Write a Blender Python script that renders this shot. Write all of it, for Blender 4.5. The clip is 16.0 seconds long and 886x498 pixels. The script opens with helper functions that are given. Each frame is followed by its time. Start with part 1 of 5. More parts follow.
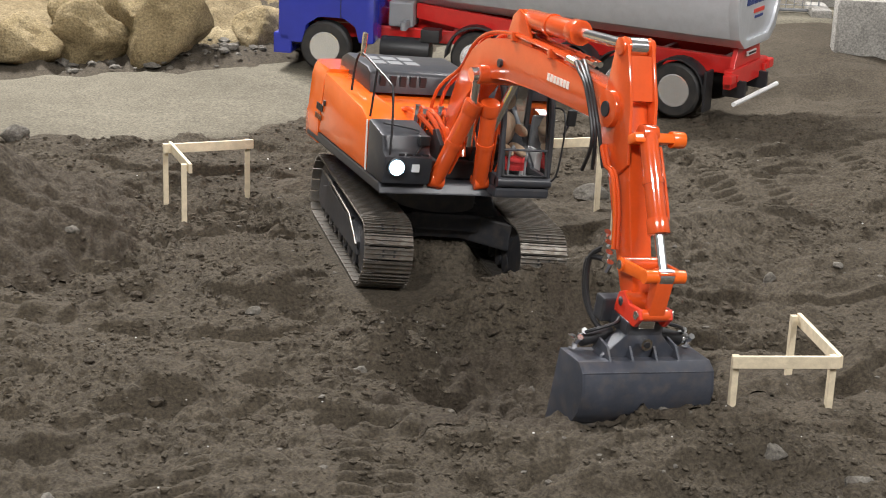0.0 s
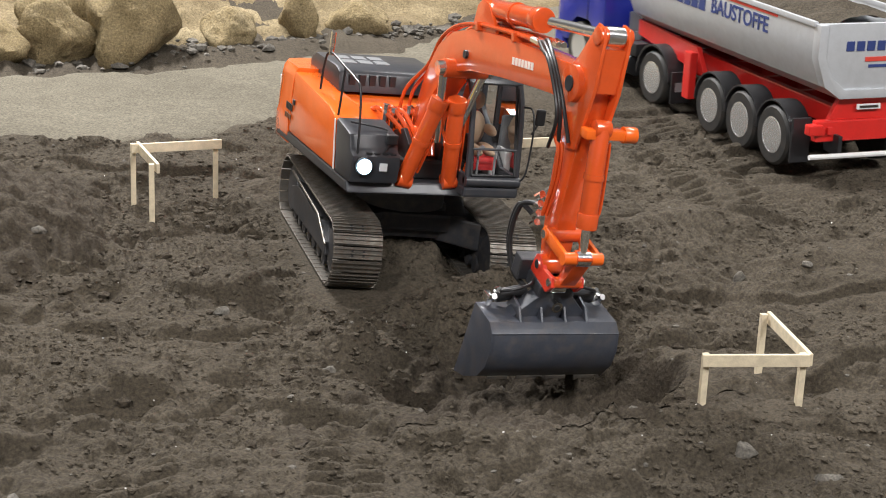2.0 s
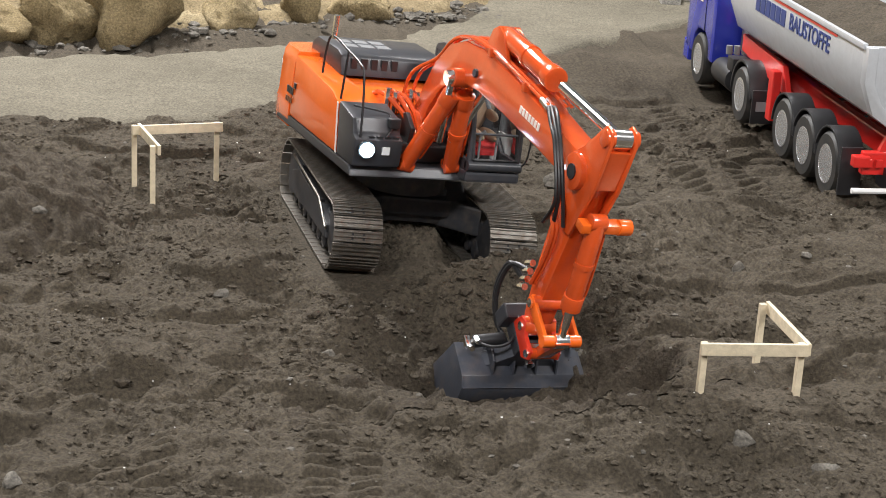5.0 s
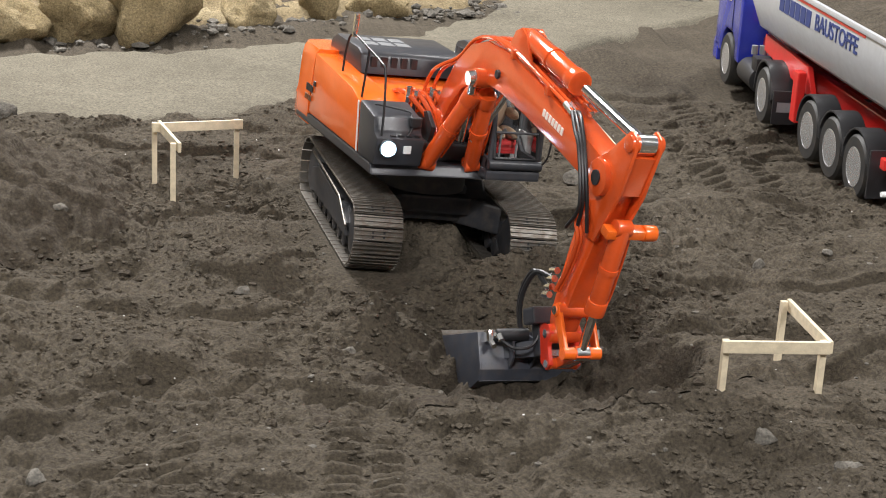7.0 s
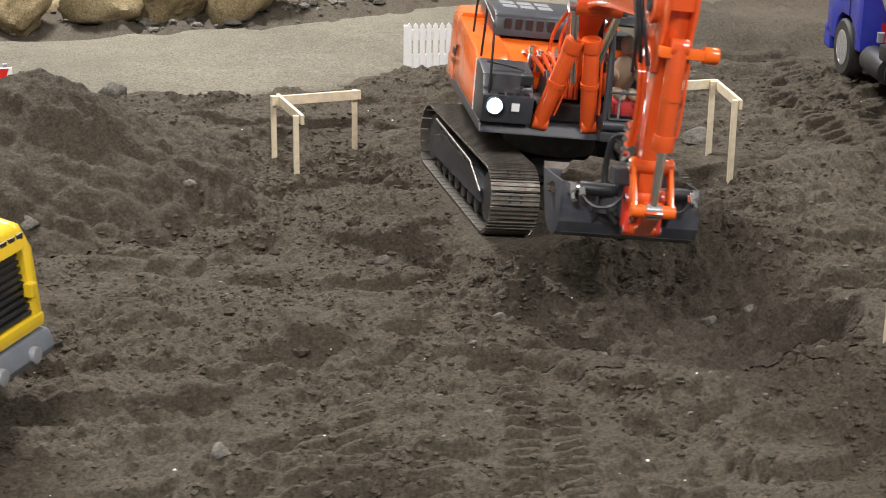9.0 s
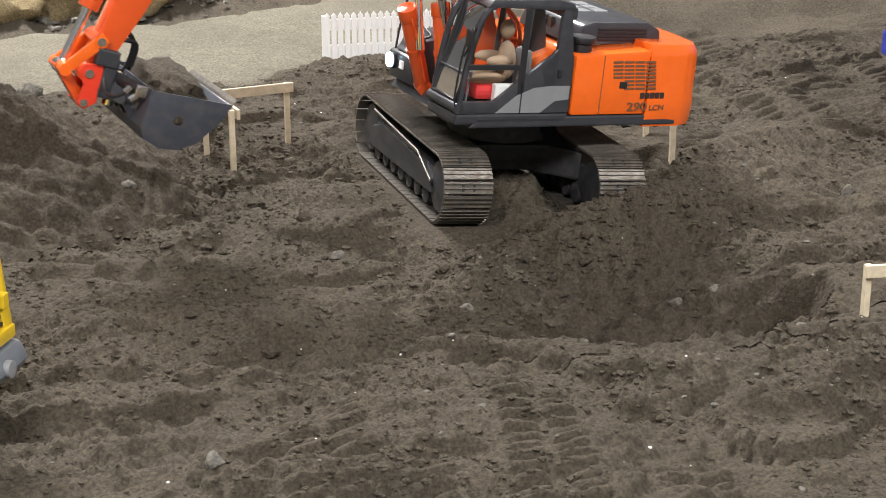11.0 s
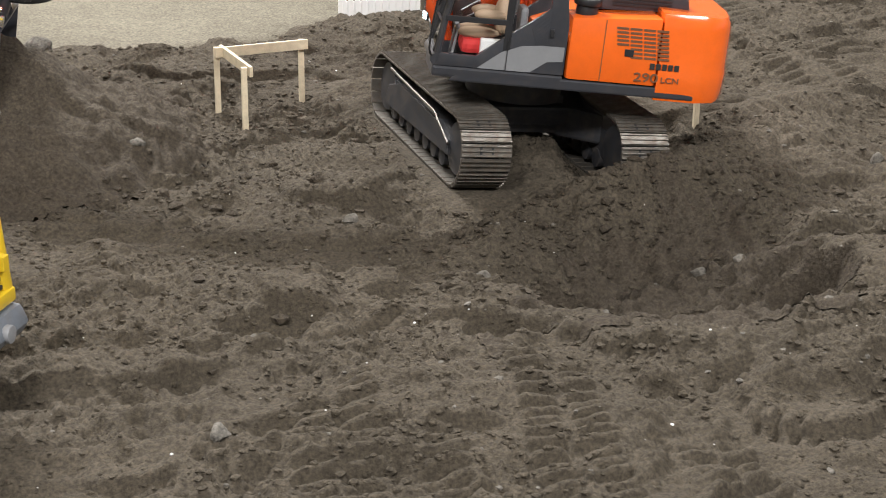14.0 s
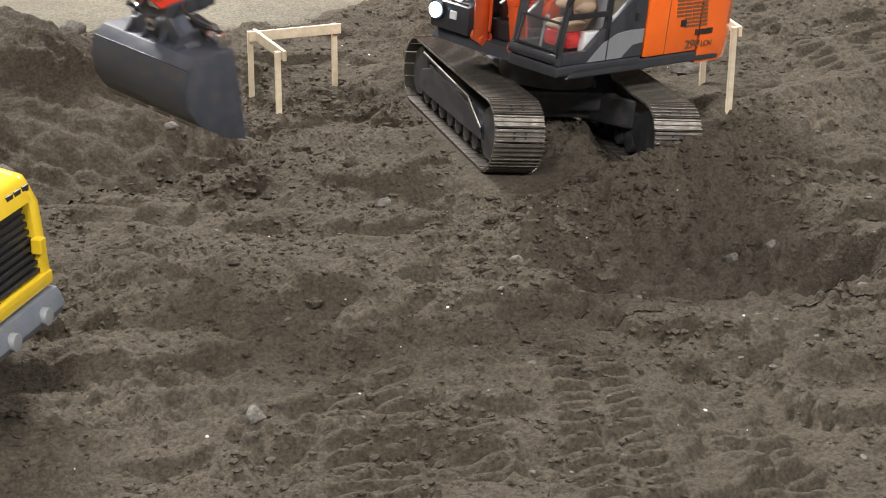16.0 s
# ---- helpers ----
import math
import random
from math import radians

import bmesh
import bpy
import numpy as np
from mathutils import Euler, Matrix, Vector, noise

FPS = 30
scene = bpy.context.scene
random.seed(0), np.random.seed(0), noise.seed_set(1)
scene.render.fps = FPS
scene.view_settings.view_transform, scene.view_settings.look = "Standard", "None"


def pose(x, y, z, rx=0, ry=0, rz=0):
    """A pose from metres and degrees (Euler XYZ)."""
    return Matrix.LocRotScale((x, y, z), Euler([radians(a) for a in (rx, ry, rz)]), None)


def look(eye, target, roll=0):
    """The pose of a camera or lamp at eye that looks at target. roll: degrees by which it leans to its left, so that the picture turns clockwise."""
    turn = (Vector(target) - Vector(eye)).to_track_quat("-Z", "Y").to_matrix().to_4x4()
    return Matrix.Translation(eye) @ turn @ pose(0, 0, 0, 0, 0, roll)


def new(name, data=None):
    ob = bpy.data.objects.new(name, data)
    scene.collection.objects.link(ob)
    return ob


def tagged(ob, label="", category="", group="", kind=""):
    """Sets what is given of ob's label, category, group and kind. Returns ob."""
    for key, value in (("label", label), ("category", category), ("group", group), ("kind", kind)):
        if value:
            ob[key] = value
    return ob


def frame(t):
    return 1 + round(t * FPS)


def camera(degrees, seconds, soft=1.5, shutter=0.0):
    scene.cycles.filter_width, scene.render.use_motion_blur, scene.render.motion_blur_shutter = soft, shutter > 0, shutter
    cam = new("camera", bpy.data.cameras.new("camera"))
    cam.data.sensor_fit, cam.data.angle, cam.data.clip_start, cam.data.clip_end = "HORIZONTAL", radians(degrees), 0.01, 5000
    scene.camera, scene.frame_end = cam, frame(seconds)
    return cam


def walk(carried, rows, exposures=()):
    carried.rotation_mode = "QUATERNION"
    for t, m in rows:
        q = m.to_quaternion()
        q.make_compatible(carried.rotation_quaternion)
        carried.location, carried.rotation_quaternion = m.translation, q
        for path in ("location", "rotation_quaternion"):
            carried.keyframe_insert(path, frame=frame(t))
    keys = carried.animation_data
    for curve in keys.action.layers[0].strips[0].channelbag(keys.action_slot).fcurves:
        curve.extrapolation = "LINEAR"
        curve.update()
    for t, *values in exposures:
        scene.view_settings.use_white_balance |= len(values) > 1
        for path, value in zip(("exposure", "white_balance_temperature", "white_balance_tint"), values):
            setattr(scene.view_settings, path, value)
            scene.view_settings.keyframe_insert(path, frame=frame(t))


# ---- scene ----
cam = camera(28.7, 16.0, 1.0, 0.4)
PATH = [
    (0, (-0.408, -1.804, 0.595), (0.028, 0.047, -0.023), 2.2),
    (0.5, (-0.405, -1.804, 0.588), (0.049, 0.046, -0.024), 1.9),
    (1, (-0.406, -1.803, 0.589), (0.057, 0.044, -0.024), 2.0),
    (1.5, (-0.406, -1.801, 0.588), (0.061, 0.044, -0.026), 2.1),
    (2, (-0.406, -1.799, 0.589), (0.064, 0.046, -0.024), 2.4),
    (2.5, (-0.407, -1.8, 0.588), (0.066, 0.043, -0.029), 2.6),
    (3, (-0.41, -1.801, 0.585), (0.064, 0.041, -0.034), 3.0),
    (3.5, (-0.41, -1.801, 0.586), (0.065, 0.039, -0.038), 3.3),
    (4, (-0.41, -1.802, 0.586), (0.065, 0.038, -0.039), 3.3),
    (6.5, (-0.412, -1.8, 0.586), (0.051, 0.043, -0.039), 3.1),
    (7, (-0.415, -1.8, 0.587), (0.041, 0.043, -0.043), 3.1),
    (7.5, (-0.423, -1.798, 0.582), (0.025, 0.045, -0.051), 3.3),
    (8, (-0.431, -1.791, 0.576), (-0.006, 0.055, -0.065), 2.8),
    (8.5, (-0.451, -1.772, 0.564), (-0.037, 0.075, -0.083), 2.1),
    (9, (-0.513, -1.761, 0.565), (-0.099, 0.082, -0.091), 0.7),
    (9.5, (-0.578, -1.756, 0.558), (-0.066, 0.063, -0.098), 0.1),
    (9.7, (-0.598, -1.752, 0.555), (-0.042, 0.053, -0.102), -0.1),
    (12, (-0.583, -1.667, 0.543), (-0.013, 0.129, -0.128), -0.0),
    (12.5, (-0.575, -1.663, 0.537), (-0.009, 0.129, -0.148), 0.0),
    (13, (-0.576, -1.657, 0.541), (-0.019, 0.133, -0.155), -0.1),
    (13.5, (-0.578, -1.655, 0.538), (-0.025, 0.133, -0.165), 0.0),
    (14, (-0.583, -1.654, 0.539), (-0.034, 0.134, -0.169), 0.6),
    (14.5, (-0.587, -1.653, 0.537), (-0.045, 0.136, -0.173), 1.2),
    (15, (-0.585, -1.653, 0.541), (-0.054, 0.136, -0.178), 0.8),
    (15.5, (-0.587, -1.654, 0.54), (-0.063, 0.137, -0.18), 0.6),
    (16, (-0.588, -1.656, 0.541), (-0.072, 0.135, -0.185), 0.5),
]
walk(cam, [(t, look(eye, target, roll)) for t, eye, target, roll in PATH],
     exposures=[(0, -.18), (8.5, -.18), (9.5, -.10), (12, .05), (16, .06)])


# ---------- light ----------
world = bpy.data.worlds.new("hall_air")
scene.world = world
world.use_nodes = True
world.node_tree.nodes["Background"].inputs[0].default_value = (0.75, 0.85, 1.0, 1)
world.node_tree.nodes["Background"].inputs[1].default_value = 0.12


def hall_lamp(x, y, z, size, watts, colour):
    data = bpy.data.lights.new("hall_lamp", "AREA")
    data.shape, data.size, data.size_y = "RECTANGLE", size, size * 0.35
    data.energy, data.color = watts, colour
    ob = new("hall_lamp", data)
    ob.matrix_world = look((x, y, z), (0.3 * x, 0.1 * y, 0.0))
    return ob


# floodlights of the hall: strong ones beyond the site, weaker ones behind the camera
LAMPS = [(-0.9, 2.7, 440), (2.2, 1.6, 60), (-2.0, -3.3, 175), (2.3, -3.2, 165)]
for lx, ly, watts in LAMPS:
    hall_lamp(lx, ly, 3.2, 1.3, watts, (0.99, 0.975, 0.965))


# ---------- materials ----------
def mat(name, colour, rough=0.5, metal=0.0, vary=0.12, scale=60.0, bump=0.0, bump_scale=400.0, coat=0.0, dirt=0.0, emit=None, spec=0.5):
    m = bpy.data.materials.new(name)
    m.use_nodes = True
    nt = m.node_tree
    b = nt.nodes["Principled BSDF"]
    b.inputs["Roughness"].default_value, b.inputs["Metallic"].default_value = rough, metal
    b.inputs["Coat Weight"].default_value, b.inputs["Coat Roughness"].default_value = coat, 0.12
    b.inputs["Specular IOR Level"].default_value = spec
    co = nt.nodes.new("ShaderNodeTexCoord")
    n1, n2 = nt.nodes.new("ShaderNodeTexNoise"), nt.nodes.new("ShaderNodeTexNoise")
    n1.inputs["Scale"].default_value, n2.inputs["Scale"].default_value = scale, scale * 7
    n1.inputs["Detail"].default_value, n2.inputs["Detail"].default_value = 6, 4
    info = nt.nodes.new("ShaderNodeObjectInfo")
    add = nt.nodes.new("ShaderNodeMath")
    add.operation = "MULTIPLY_ADD"
    add.inputs[1].default_value = 0.5
    nt.links.new(n2.outputs["Fac"], add.inputs[0])
    nt.links.new(n1.outputs["Fac"], add.inputs[2])
    ramp = nt.nodes.new("ShaderNodeValToRGB")
    ramp.color_ramp.elements[0].position, ramp.color_ramp.elements[1].position = 0.5, 1.0
    lo, hi = [c * (1 - vary) for c in colour], [min(1, c * (1 + vary)) for c in colour]
    ramp.color_ramp.elements[0].color, ramp.color_ramp.elements[1].color = (*lo, 1), (*hi, 1)
    nt.links.new(co.outputs["Object"], n1.inputs["Vector"])
    nt.links.new(co.outputs["Object"], n2.inputs["Vector"])
    nt.links.new(add.outputs[0], ramp.inputs["Fac"])
    out = ramp.outputs["Color"]
    if dirt > 0:
        n3 = nt.nodes.new("ShaderNodeTexNoise")
        n3.inputs["Scale"].default_value, n3.inputs["Detail"].default_value = scale * 1.6, 8
        nt.links.new(co.outputs["Object"], n3.inputs["Vector"])
        r3 = nt.nodes.new("ShaderNodeValToRGB")
        r3.color_ramp.elements[0].position, r3.color_ramp.elements[1].position = 0.46, 0.72
        r3.color_ramp.elements[1].color = (dirt, dirt, dirt, 1)
        r3.color_ramp.elements[0].color = (0, 0, 0, 1)
        nt.links.new(n3.outputs["Fac"], r3.inputs["Fac"])
        mix = nt.nodes.new("ShaderNodeMix")
        mix.data_type = "RGBA"
        nt.links.new(r3.outputs["Color"], mix.inputs["Factor"])
        nt.links.new(out, mix.inputs["A"])
        mix.inputs["B"].default_value = (0.16, 0.12, 0.085, 1)
        out = mix.outputs["Result"]
        rr = nt.nodes.new("ShaderNodeMapRange")
        rr.inputs["To Min"].default_value, rr.inputs["To Max"].default_value = rough, min(1, rough + 0.5)
        nt.links.new(r3.outputs["Color"], rr.inputs["Value"])
        nt.links.new(rr.outputs["Result"], b.inputs["Roughness"])
    nt.links.new(out, b.inputs["Base Color"])
    if bump > 0:
        n4 = nt.nodes.new("ShaderNodeTexNoise")
        n4.inputs["Scale"].default_value, n4.inputs["Detail"].default_value = bump_scale, 6
        nt.links.new(co.outputs["Object"], n4.inputs["Vector"])
        bp = nt.nodes.new("ShaderNodeBump")
        bp.inputs["Strength"].default_value, bp.inputs["Distance"].default_value = bump, 0.002
        nt.links.new(n4.outputs["Fac"], bp.inputs["Height"])
        nt.links.new(bp.outputs["Normal"], b.inputs["Normal"])
    if emit:
        b.inputs["Emission Color"].default_value = (*emit[0], 1)
        b.inputs["Emission Strength"].default_value = emit[1]
    return m


def soil_mat(name, dark, mid, light, patch=5.0, bump=0.6):
    m = bpy.data.materials.new(name)
    m.use_nodes = True
    nt = m.node_tree
    b = nt.nodes["Principled BSDF"]
    b.inputs["Roughness"].default_value = 0.95
    b.inputs["Specular IOR Level"].default_value = 0.2
    geo = nt.nodes.new("ShaderNodeNewGeometry")

    def noise_of(scale, detail=8, rough=0.6):
        n = nt.nodes.new("ShaderNodeTexNoise")
        n.inputs["Scale"].default_value, n.inputs["Detail"].default_value, n.inputs["Roughness"].default_value = scale, detail, rough
        nt.links.new(geo.outputs["Position"], n.inputs["Vector"])
        return n.outputs["Fac"]
    big, small, grit = noise_of(patch), noise_of(45, 8, 0.72), noise_of(300, 4, 0.65)
    a = nt.nodes.new("ShaderNodeMath")
    a.operation = "MULTIPLY_ADD"
    a.inputs[1].default_value = 0.55
    nt.links.new(small, a.inputs[0])
    nt.links.new(big, a.inputs[2])
    ramp = nt.nodes.new("ShaderNodeValToRGB")
    e = ramp.color_ramp.elements
    e[0].position, e[0].color = 0.58, (*dark, 1)
    e[1].position, e[1].color = 1.0, (*light, 1)
    k = e.new(0.80)
    k.color = (*mid, 1)
    nt.links.new(a.outputs[0], ramp.inputs["Fac"])
    # grain tone; grit also drives the bump, so crevice shade is painted in here
    r2 = nt.nodes.new("ShaderNodeValToRGB")
    r2.color_ramp.elements[0].position, r2.color_ramp.elements[1].position = 0.30, 0.72
    r2.color_ramp.elements[0].color, r2.color_ramp.elements[1].color = (0.50, 0.50, 0.50, 1), (1.42, 1.39, 1.34, 1)
    nt.links.new(grit, r2.inputs["Fac"])
    mul = nt.nodes.new("ShaderNodeMix")
    mul.data_type, mul.blend_type = "RGBA", "MULTIPLY"
    mul.inputs["Factor"].default_value = 1
    nt.links.new(ramp.outputs["Color"], mul.inputs["A"])
    nt.links.new(r2.outputs["Color"], mul.inputs["B"])
    nt.links.new(mul.outputs["Result"], b.inputs["Base Color"])
    h = nt.nodes.new("ShaderNodeMath")
    h.operation = "MULTIPLY_ADD"
    h.inputs[1].default_value = 0.35
    nt.links.new(grit, h.inputs[0])
    nt.links.new(noise_of(130, 8, 0.7), h.inputs[2])
    bp = nt.nodes.new("ShaderNodeBump")
    bp.inputs["Strength"].default_value, bp.inputs["Distance"].default_value = bump, 0.009
    nt.links.new(h.outputs[0], bp.inputs["Height"])
    nt.links.new(bp.outputs["Normal"], b.inputs["Normal"])
    return m


SOIL = soil_mat("soil", (0.064, 0.0535, 0.0400), (0.077, 0.0645, 0.0485), (0.095, 0.080, 0.0610), bump=0.65)
SOIL_DARK = soil_mat("dark_soil", (0.055, 0.0450, 0.0340), (0.068, 0.056, 0.0425), (0.086, 0.072, 0.0550), bump=0.7)
PACKED = soil_mat("packed_sand", (0.105, 0.095, 0.073), (0.140, 0.127, 0.099), (0.172, 0.158, 0.124), patch=4.0, bump=0.15)
SANDSTONE = soil_mat("sandstone", (0.19, 0.145, 0.078), (0.29, 0.228, 0.128), (0.37, 0.302, 0.185), patch=9.0, bump=0.8)
GREY_STONE = soil_mat("grey_stone", (0.085, 0.078, 0.068), (0.14, 0.13, 0.115), (0.21, 0.198, 0.178), patch=18.0, bump=0.5)
CONCRETE = soil_mat("concrete", (0.25, 0.245, 0.23), (0.33, 0.32, 0.30), (0.40, 0.39, 0.37), patch=12, bump=0.25)
ORANGE = mat("orange_paint", (0.86, 0.140, 0.014), 0.2, vary=0.05, coat=0.6, dirt=0.03)
ORANGE2 = mat("orange_boom_paint", (0.70, 0.090, 0.016), 0.16, vary=0.06, coat=1.0, dirt=0.03)
GREY = mat("dark_grey_paint", (0.036, 0.038, 0.045), 0.34, vary=0.08, dirt=0.10, bump=0.03)
GREY_LIGHT = mat("light_grey_paint", (0.22, 0.225, 0.235), 0.4, vary=0.06)
BUCKET = mat("bucket_grey", (0.050, 0.055, 0.070), 0.36, metal=0.1, vary=0.15, dirt=0.22, bump=0.05)
BLACK = mat("black_plastic", (0.018, 0.018, 0.02), 0.45, vary=0.15)
CARBODY = mat("undercarriage_black", (0.022, 0.023, 0.027), 0.5, vary=0.2, dirt=0.22)
RIM = mat("polished_rim", (0.85, 0.86, 0.87), 0.22, metal=0.82, vary=0.06)
RUBBER = mat("tyre_rubber", (0.018, 0.018, 0.018), 0.6, vary=0.2, dirt=0.12, bump=0.1)
STEEL = mat("track_steel", (0.15, 0.138, 0.122), 0.40, metal=0.7, vary=0.25, dirt=0.55, scale=90, bump=0.1)
CHROME = mat("chrome", (0.9, 0.9, 0.9), 0.16, metal=1.0, vary=0.04)
RED = mat("red_paint", (0.62, 0.022, 0.018), 0.32, vary=0.08, coat=0.4, dirt=0.05)
COUPLER_RED = mat("coupler_red", (0.70, 0.045, 0.02), 0.3, vary=0.08, coat=0.4)
SILVER = mat("silver_tipper", (0.60, 0.62, 0.65), 0.32, metal=0.35, vary=0.05, dirt=0.06)
WHITE = mat("white_paint", (0.78, 0.78, 0.77), 0.45, vary=0.03)
BLUE = mat("blue_paint", (0.022, 0.035, 0.34), 0.25, vary=0.06, coat=0.5)
NAVY = mat("navy_print", (0.03, 0.05, 0.18), 0.5, vary=0.05)
PRINT_RED = mat("red_print", (0.62, 0.06, 0.04), 0.5, vary=0.05)
PRINT_BLACK = mat("black_print", (0.03, 0.025, 0.022), 0.5, vary=0.05)
PRINT_BROWN = mat("grey_brown_print", (0.17, 0.075, 0.035), 0.5, vary=0.05)
PRINT_WHITE = mat("white_print", (0.85, 0.75, 0.68), 0.5, vary=0.04)
WOOD = mat("pine_wood", (0.62, 0.53, 0.38), 0.7, vary=0.16, scale=120, bump=0.15, bump_scale=600)
YELLOW = mat("yellow_paint", (0.70, 0.47, 0.02), 0.3, vary=0.05, coat=0.4, dirt=0.05)
BUMPER = mat("bumper_grey", (0.12, 0.135, 0.155), 0.45, vary=0.15, dirt=0.25)
LIME = mat("lime_plastic", (0.42, 0.62, 0.12), 0.5, vary=0.1, dirt=0.3)
SKIN = mat("plain_beige_plastic", (0.42, 0.30, 0.20), 0.6, vary=0.06)
SEAT_RED = mat("red_cloth", (0.62, 0.03, 0.03), 0.7, vary=0.12)
HALLGREY = mat("hall_wall", (0.42, 0.42, 0.42), 0.8, vary=0.15, scale=2)
LED = mat("headlight_glow", (0.8, 0.9, 1.0), 0.3, emit=((0.50, 0.78, 1.0), 14.0))


def glass_mat():
    m = bpy.data.materials.new("cab_glass")
    m.use_nodes = True
    nt = m.node_tree
    nt.nodes.clear()
    out = nt.nodes.new("ShaderNodeOutputMaterial")
    tr, gl, mx, fr = (nt.nodes.new("ShaderNode" + k) for k in ("BsdfTransparent", "BsdfGlossy", "MixShader", "Fresnel"))
    tr.inputs["Color"].default_value = (0.97, 0.98, 0.98, 1)
    gl.inputs["Roughness"].default_value = 0.03
    fr.inputs["IOR"].default_value = 1.5
    nt.links.new(fr.outputs[0], mx.inputs[0])
    nt.links.new(tr.outputs[0], mx.inputs[1])
    nt.links.new(gl.outputs[0], mx.inputs[2])
    nt.links.new(mx.outputs[0], out.inputs["Surface"])
    return m


GLASS = glass_mat()


# ---------- mesh helpers ----------
def part(name, bm, material, parent=None, label="", smooth=False, at=None):
    me = bpy.data.meshes.new(name)
    bmesh.ops.recalc_face_normals(bm, faces=bm.faces)
    bm.to_mesh(me)
    bm.free()
    me.materials.append(material)
    if smooth:
        me.shade_smooth()
        me.set_sharp_from_angle(angle=radians(38))
    ob = new(name, me)
    if parent:
        ob.parent = parent
    if at is not None:
        ob.matrix_basis = at
    if label:
        ob["label"] = label
    return ob


def thing(name, label, category, group="", kind="", at=None):
    ob = new(name)
    ob.empty_display_size = 0.02
    if at is not None:
        ob.matrix_basis = at
    return tagged(ob, label, category, group, kind)


def bevel(bm, width, segments=2, angle=30):
    if width > 0:
        edges = [e for e in bm.edges if len(e.link_faces) == 2 and e.calc_face_angle(0) > radians(angle)]
        bmesh.ops.bevel(bm, geom=edges, offset=width, segments=segments, affect="EDGES", profile=0.6, clamp_overlap=True)
    return bm


def box(bm, x0, x1, y0, y1, z0, z1, r=0.0, m=None):
    t = bmesh.new()
    c = bmesh.ops.create_cube(t, size=1)["verts"]
    for v in c:
        v.co = Vector((x0 + (v.co.x + .5) * (x1 - x0), y0 + (v.co.y + .5) * (y1 - y0), z0 + (v.co.z + .5) * (z1 - z0)))
    bevel(t, r)
    return merge(bm, t, m)


def merge(bm, t, m=None):
    if m is not None:
        t.transform(m)
    me = bpy.data.meshes.new("tmp")
    t.to_mesh(me)
    t.free()
    bm.from_mesh(me)
    bpy.data.meshes.remove(me)
    return bm


def prism(bm, pts, x0, x1, r=0.0, m=None, axis="x"):
    """A polygon in (y, z), drawn out along x; axis z: a polygon in (x, y), drawn out along z; axis y: (x, z) along y."""
    t = bmesh.new()
    put = {"x": lambda p, d: (d, p[0], p[1]), "z": lambda p, d: (p[0], p[1], d), "y": lambda p, d: (p[0], d, p[1])}[axis]
    a = [t.verts.new(put(p, x0)) for p in pts]
    b = [t.verts.new(put(p, x1)) for p in pts]
    n = len(pts)
    t.faces.new(a)
    t.faces.new(b[::-1])
    for i in range(n):
        t.faces.new((a[i], b[i], b[(i + 1) % n], a[(i + 1) % n]))
    bmesh.ops.recalc_face_normals(t, faces=t.faces)
    bevel(t, r)
    return merge(bm, t, m)


def rod(bm, p, q, r, seg=12, r2=None, cap=0.0):
    p, q = Vector(p), Vector(q)
    t = bmesh.new()
    d = (q - p).length
    bmesh.ops.create_cone(t, cap_ends=True, segments=seg, radius1=r, radius2=r if r2 is None else r2, depth=d)
    if cap:
        bevel(t, cap, 2, 50)
    m = Matrix.Translation((p + q) / 2) @ (q - p).to_track_quat("Z", "Y").to_matrix().to_4x4()
    return merge(bm, t, m)


def tube(bm, pts, r, seg=8, smooth=6):
    """A bent pipe through the points."""
    P = [Vector(p) for p in pts]
    way = []
    for i in range(len(P) - 1):
        a, b, c, d = P[max(i - 1, 0)], P[i], P[i + 1], P[min(i + 2, len(P) - 1)]
        for k in range(smooth):
            s = k / smooth
            way.append(0.5 * ((2 * b) + (c - a) * s + (2 * a - 5 * b + 4 * c - d) * s * s + (3 * b - a - 3 * c + d) * s ** 3))
    way.append(P[-1])
    rings = []
    for i, p in enumerate(way):
        t = (way[min(i + 1, len(way) - 1)] - way[max(i - 1, 0)]).normalized()
        u = t.orthogonal().normalized() if i == 0 else (u - t * u.dot(t)).normalized()
        v = t.cross(u)
        rings.append([bm.verts.new(p + r * (math.cos(a) * u + math.sin(a) * v)) for a in (2 * math.pi * k / seg for k in range(seg))])
    for a, b in zip(rings, rings[1:]):
        for k in range(seg):
            bm.faces.new((a[k], a[(k + 1) % seg], b[(k + 1) % seg], b[k]))
    bm.faces.new(rings[0][::-1])
    bm.faces.new(rings[-1])
    return bm


def lathe(bm, prof, seg=28, m=None):
    """A profile of (radius, x) turned about the x axis."""
    t = bmesh.new()
    rings = []
    for r, x in prof:
        rings.append([t.verts.new((x, r * math.cos(2 * math.pi * k / seg), r * math.sin(2 * math.pi * k / seg))) for k in range(seg)])
    for a, b in zip(rings, rings[1:]):
        for k in range(seg):
            t.faces.new((a[k], a[(k + 1) % seg], b[(k + 1) % seg], b[k]))
    t.faces.new(rings[0])
    t.faces.new(rings[-1])
    return merge(bm, t, m)


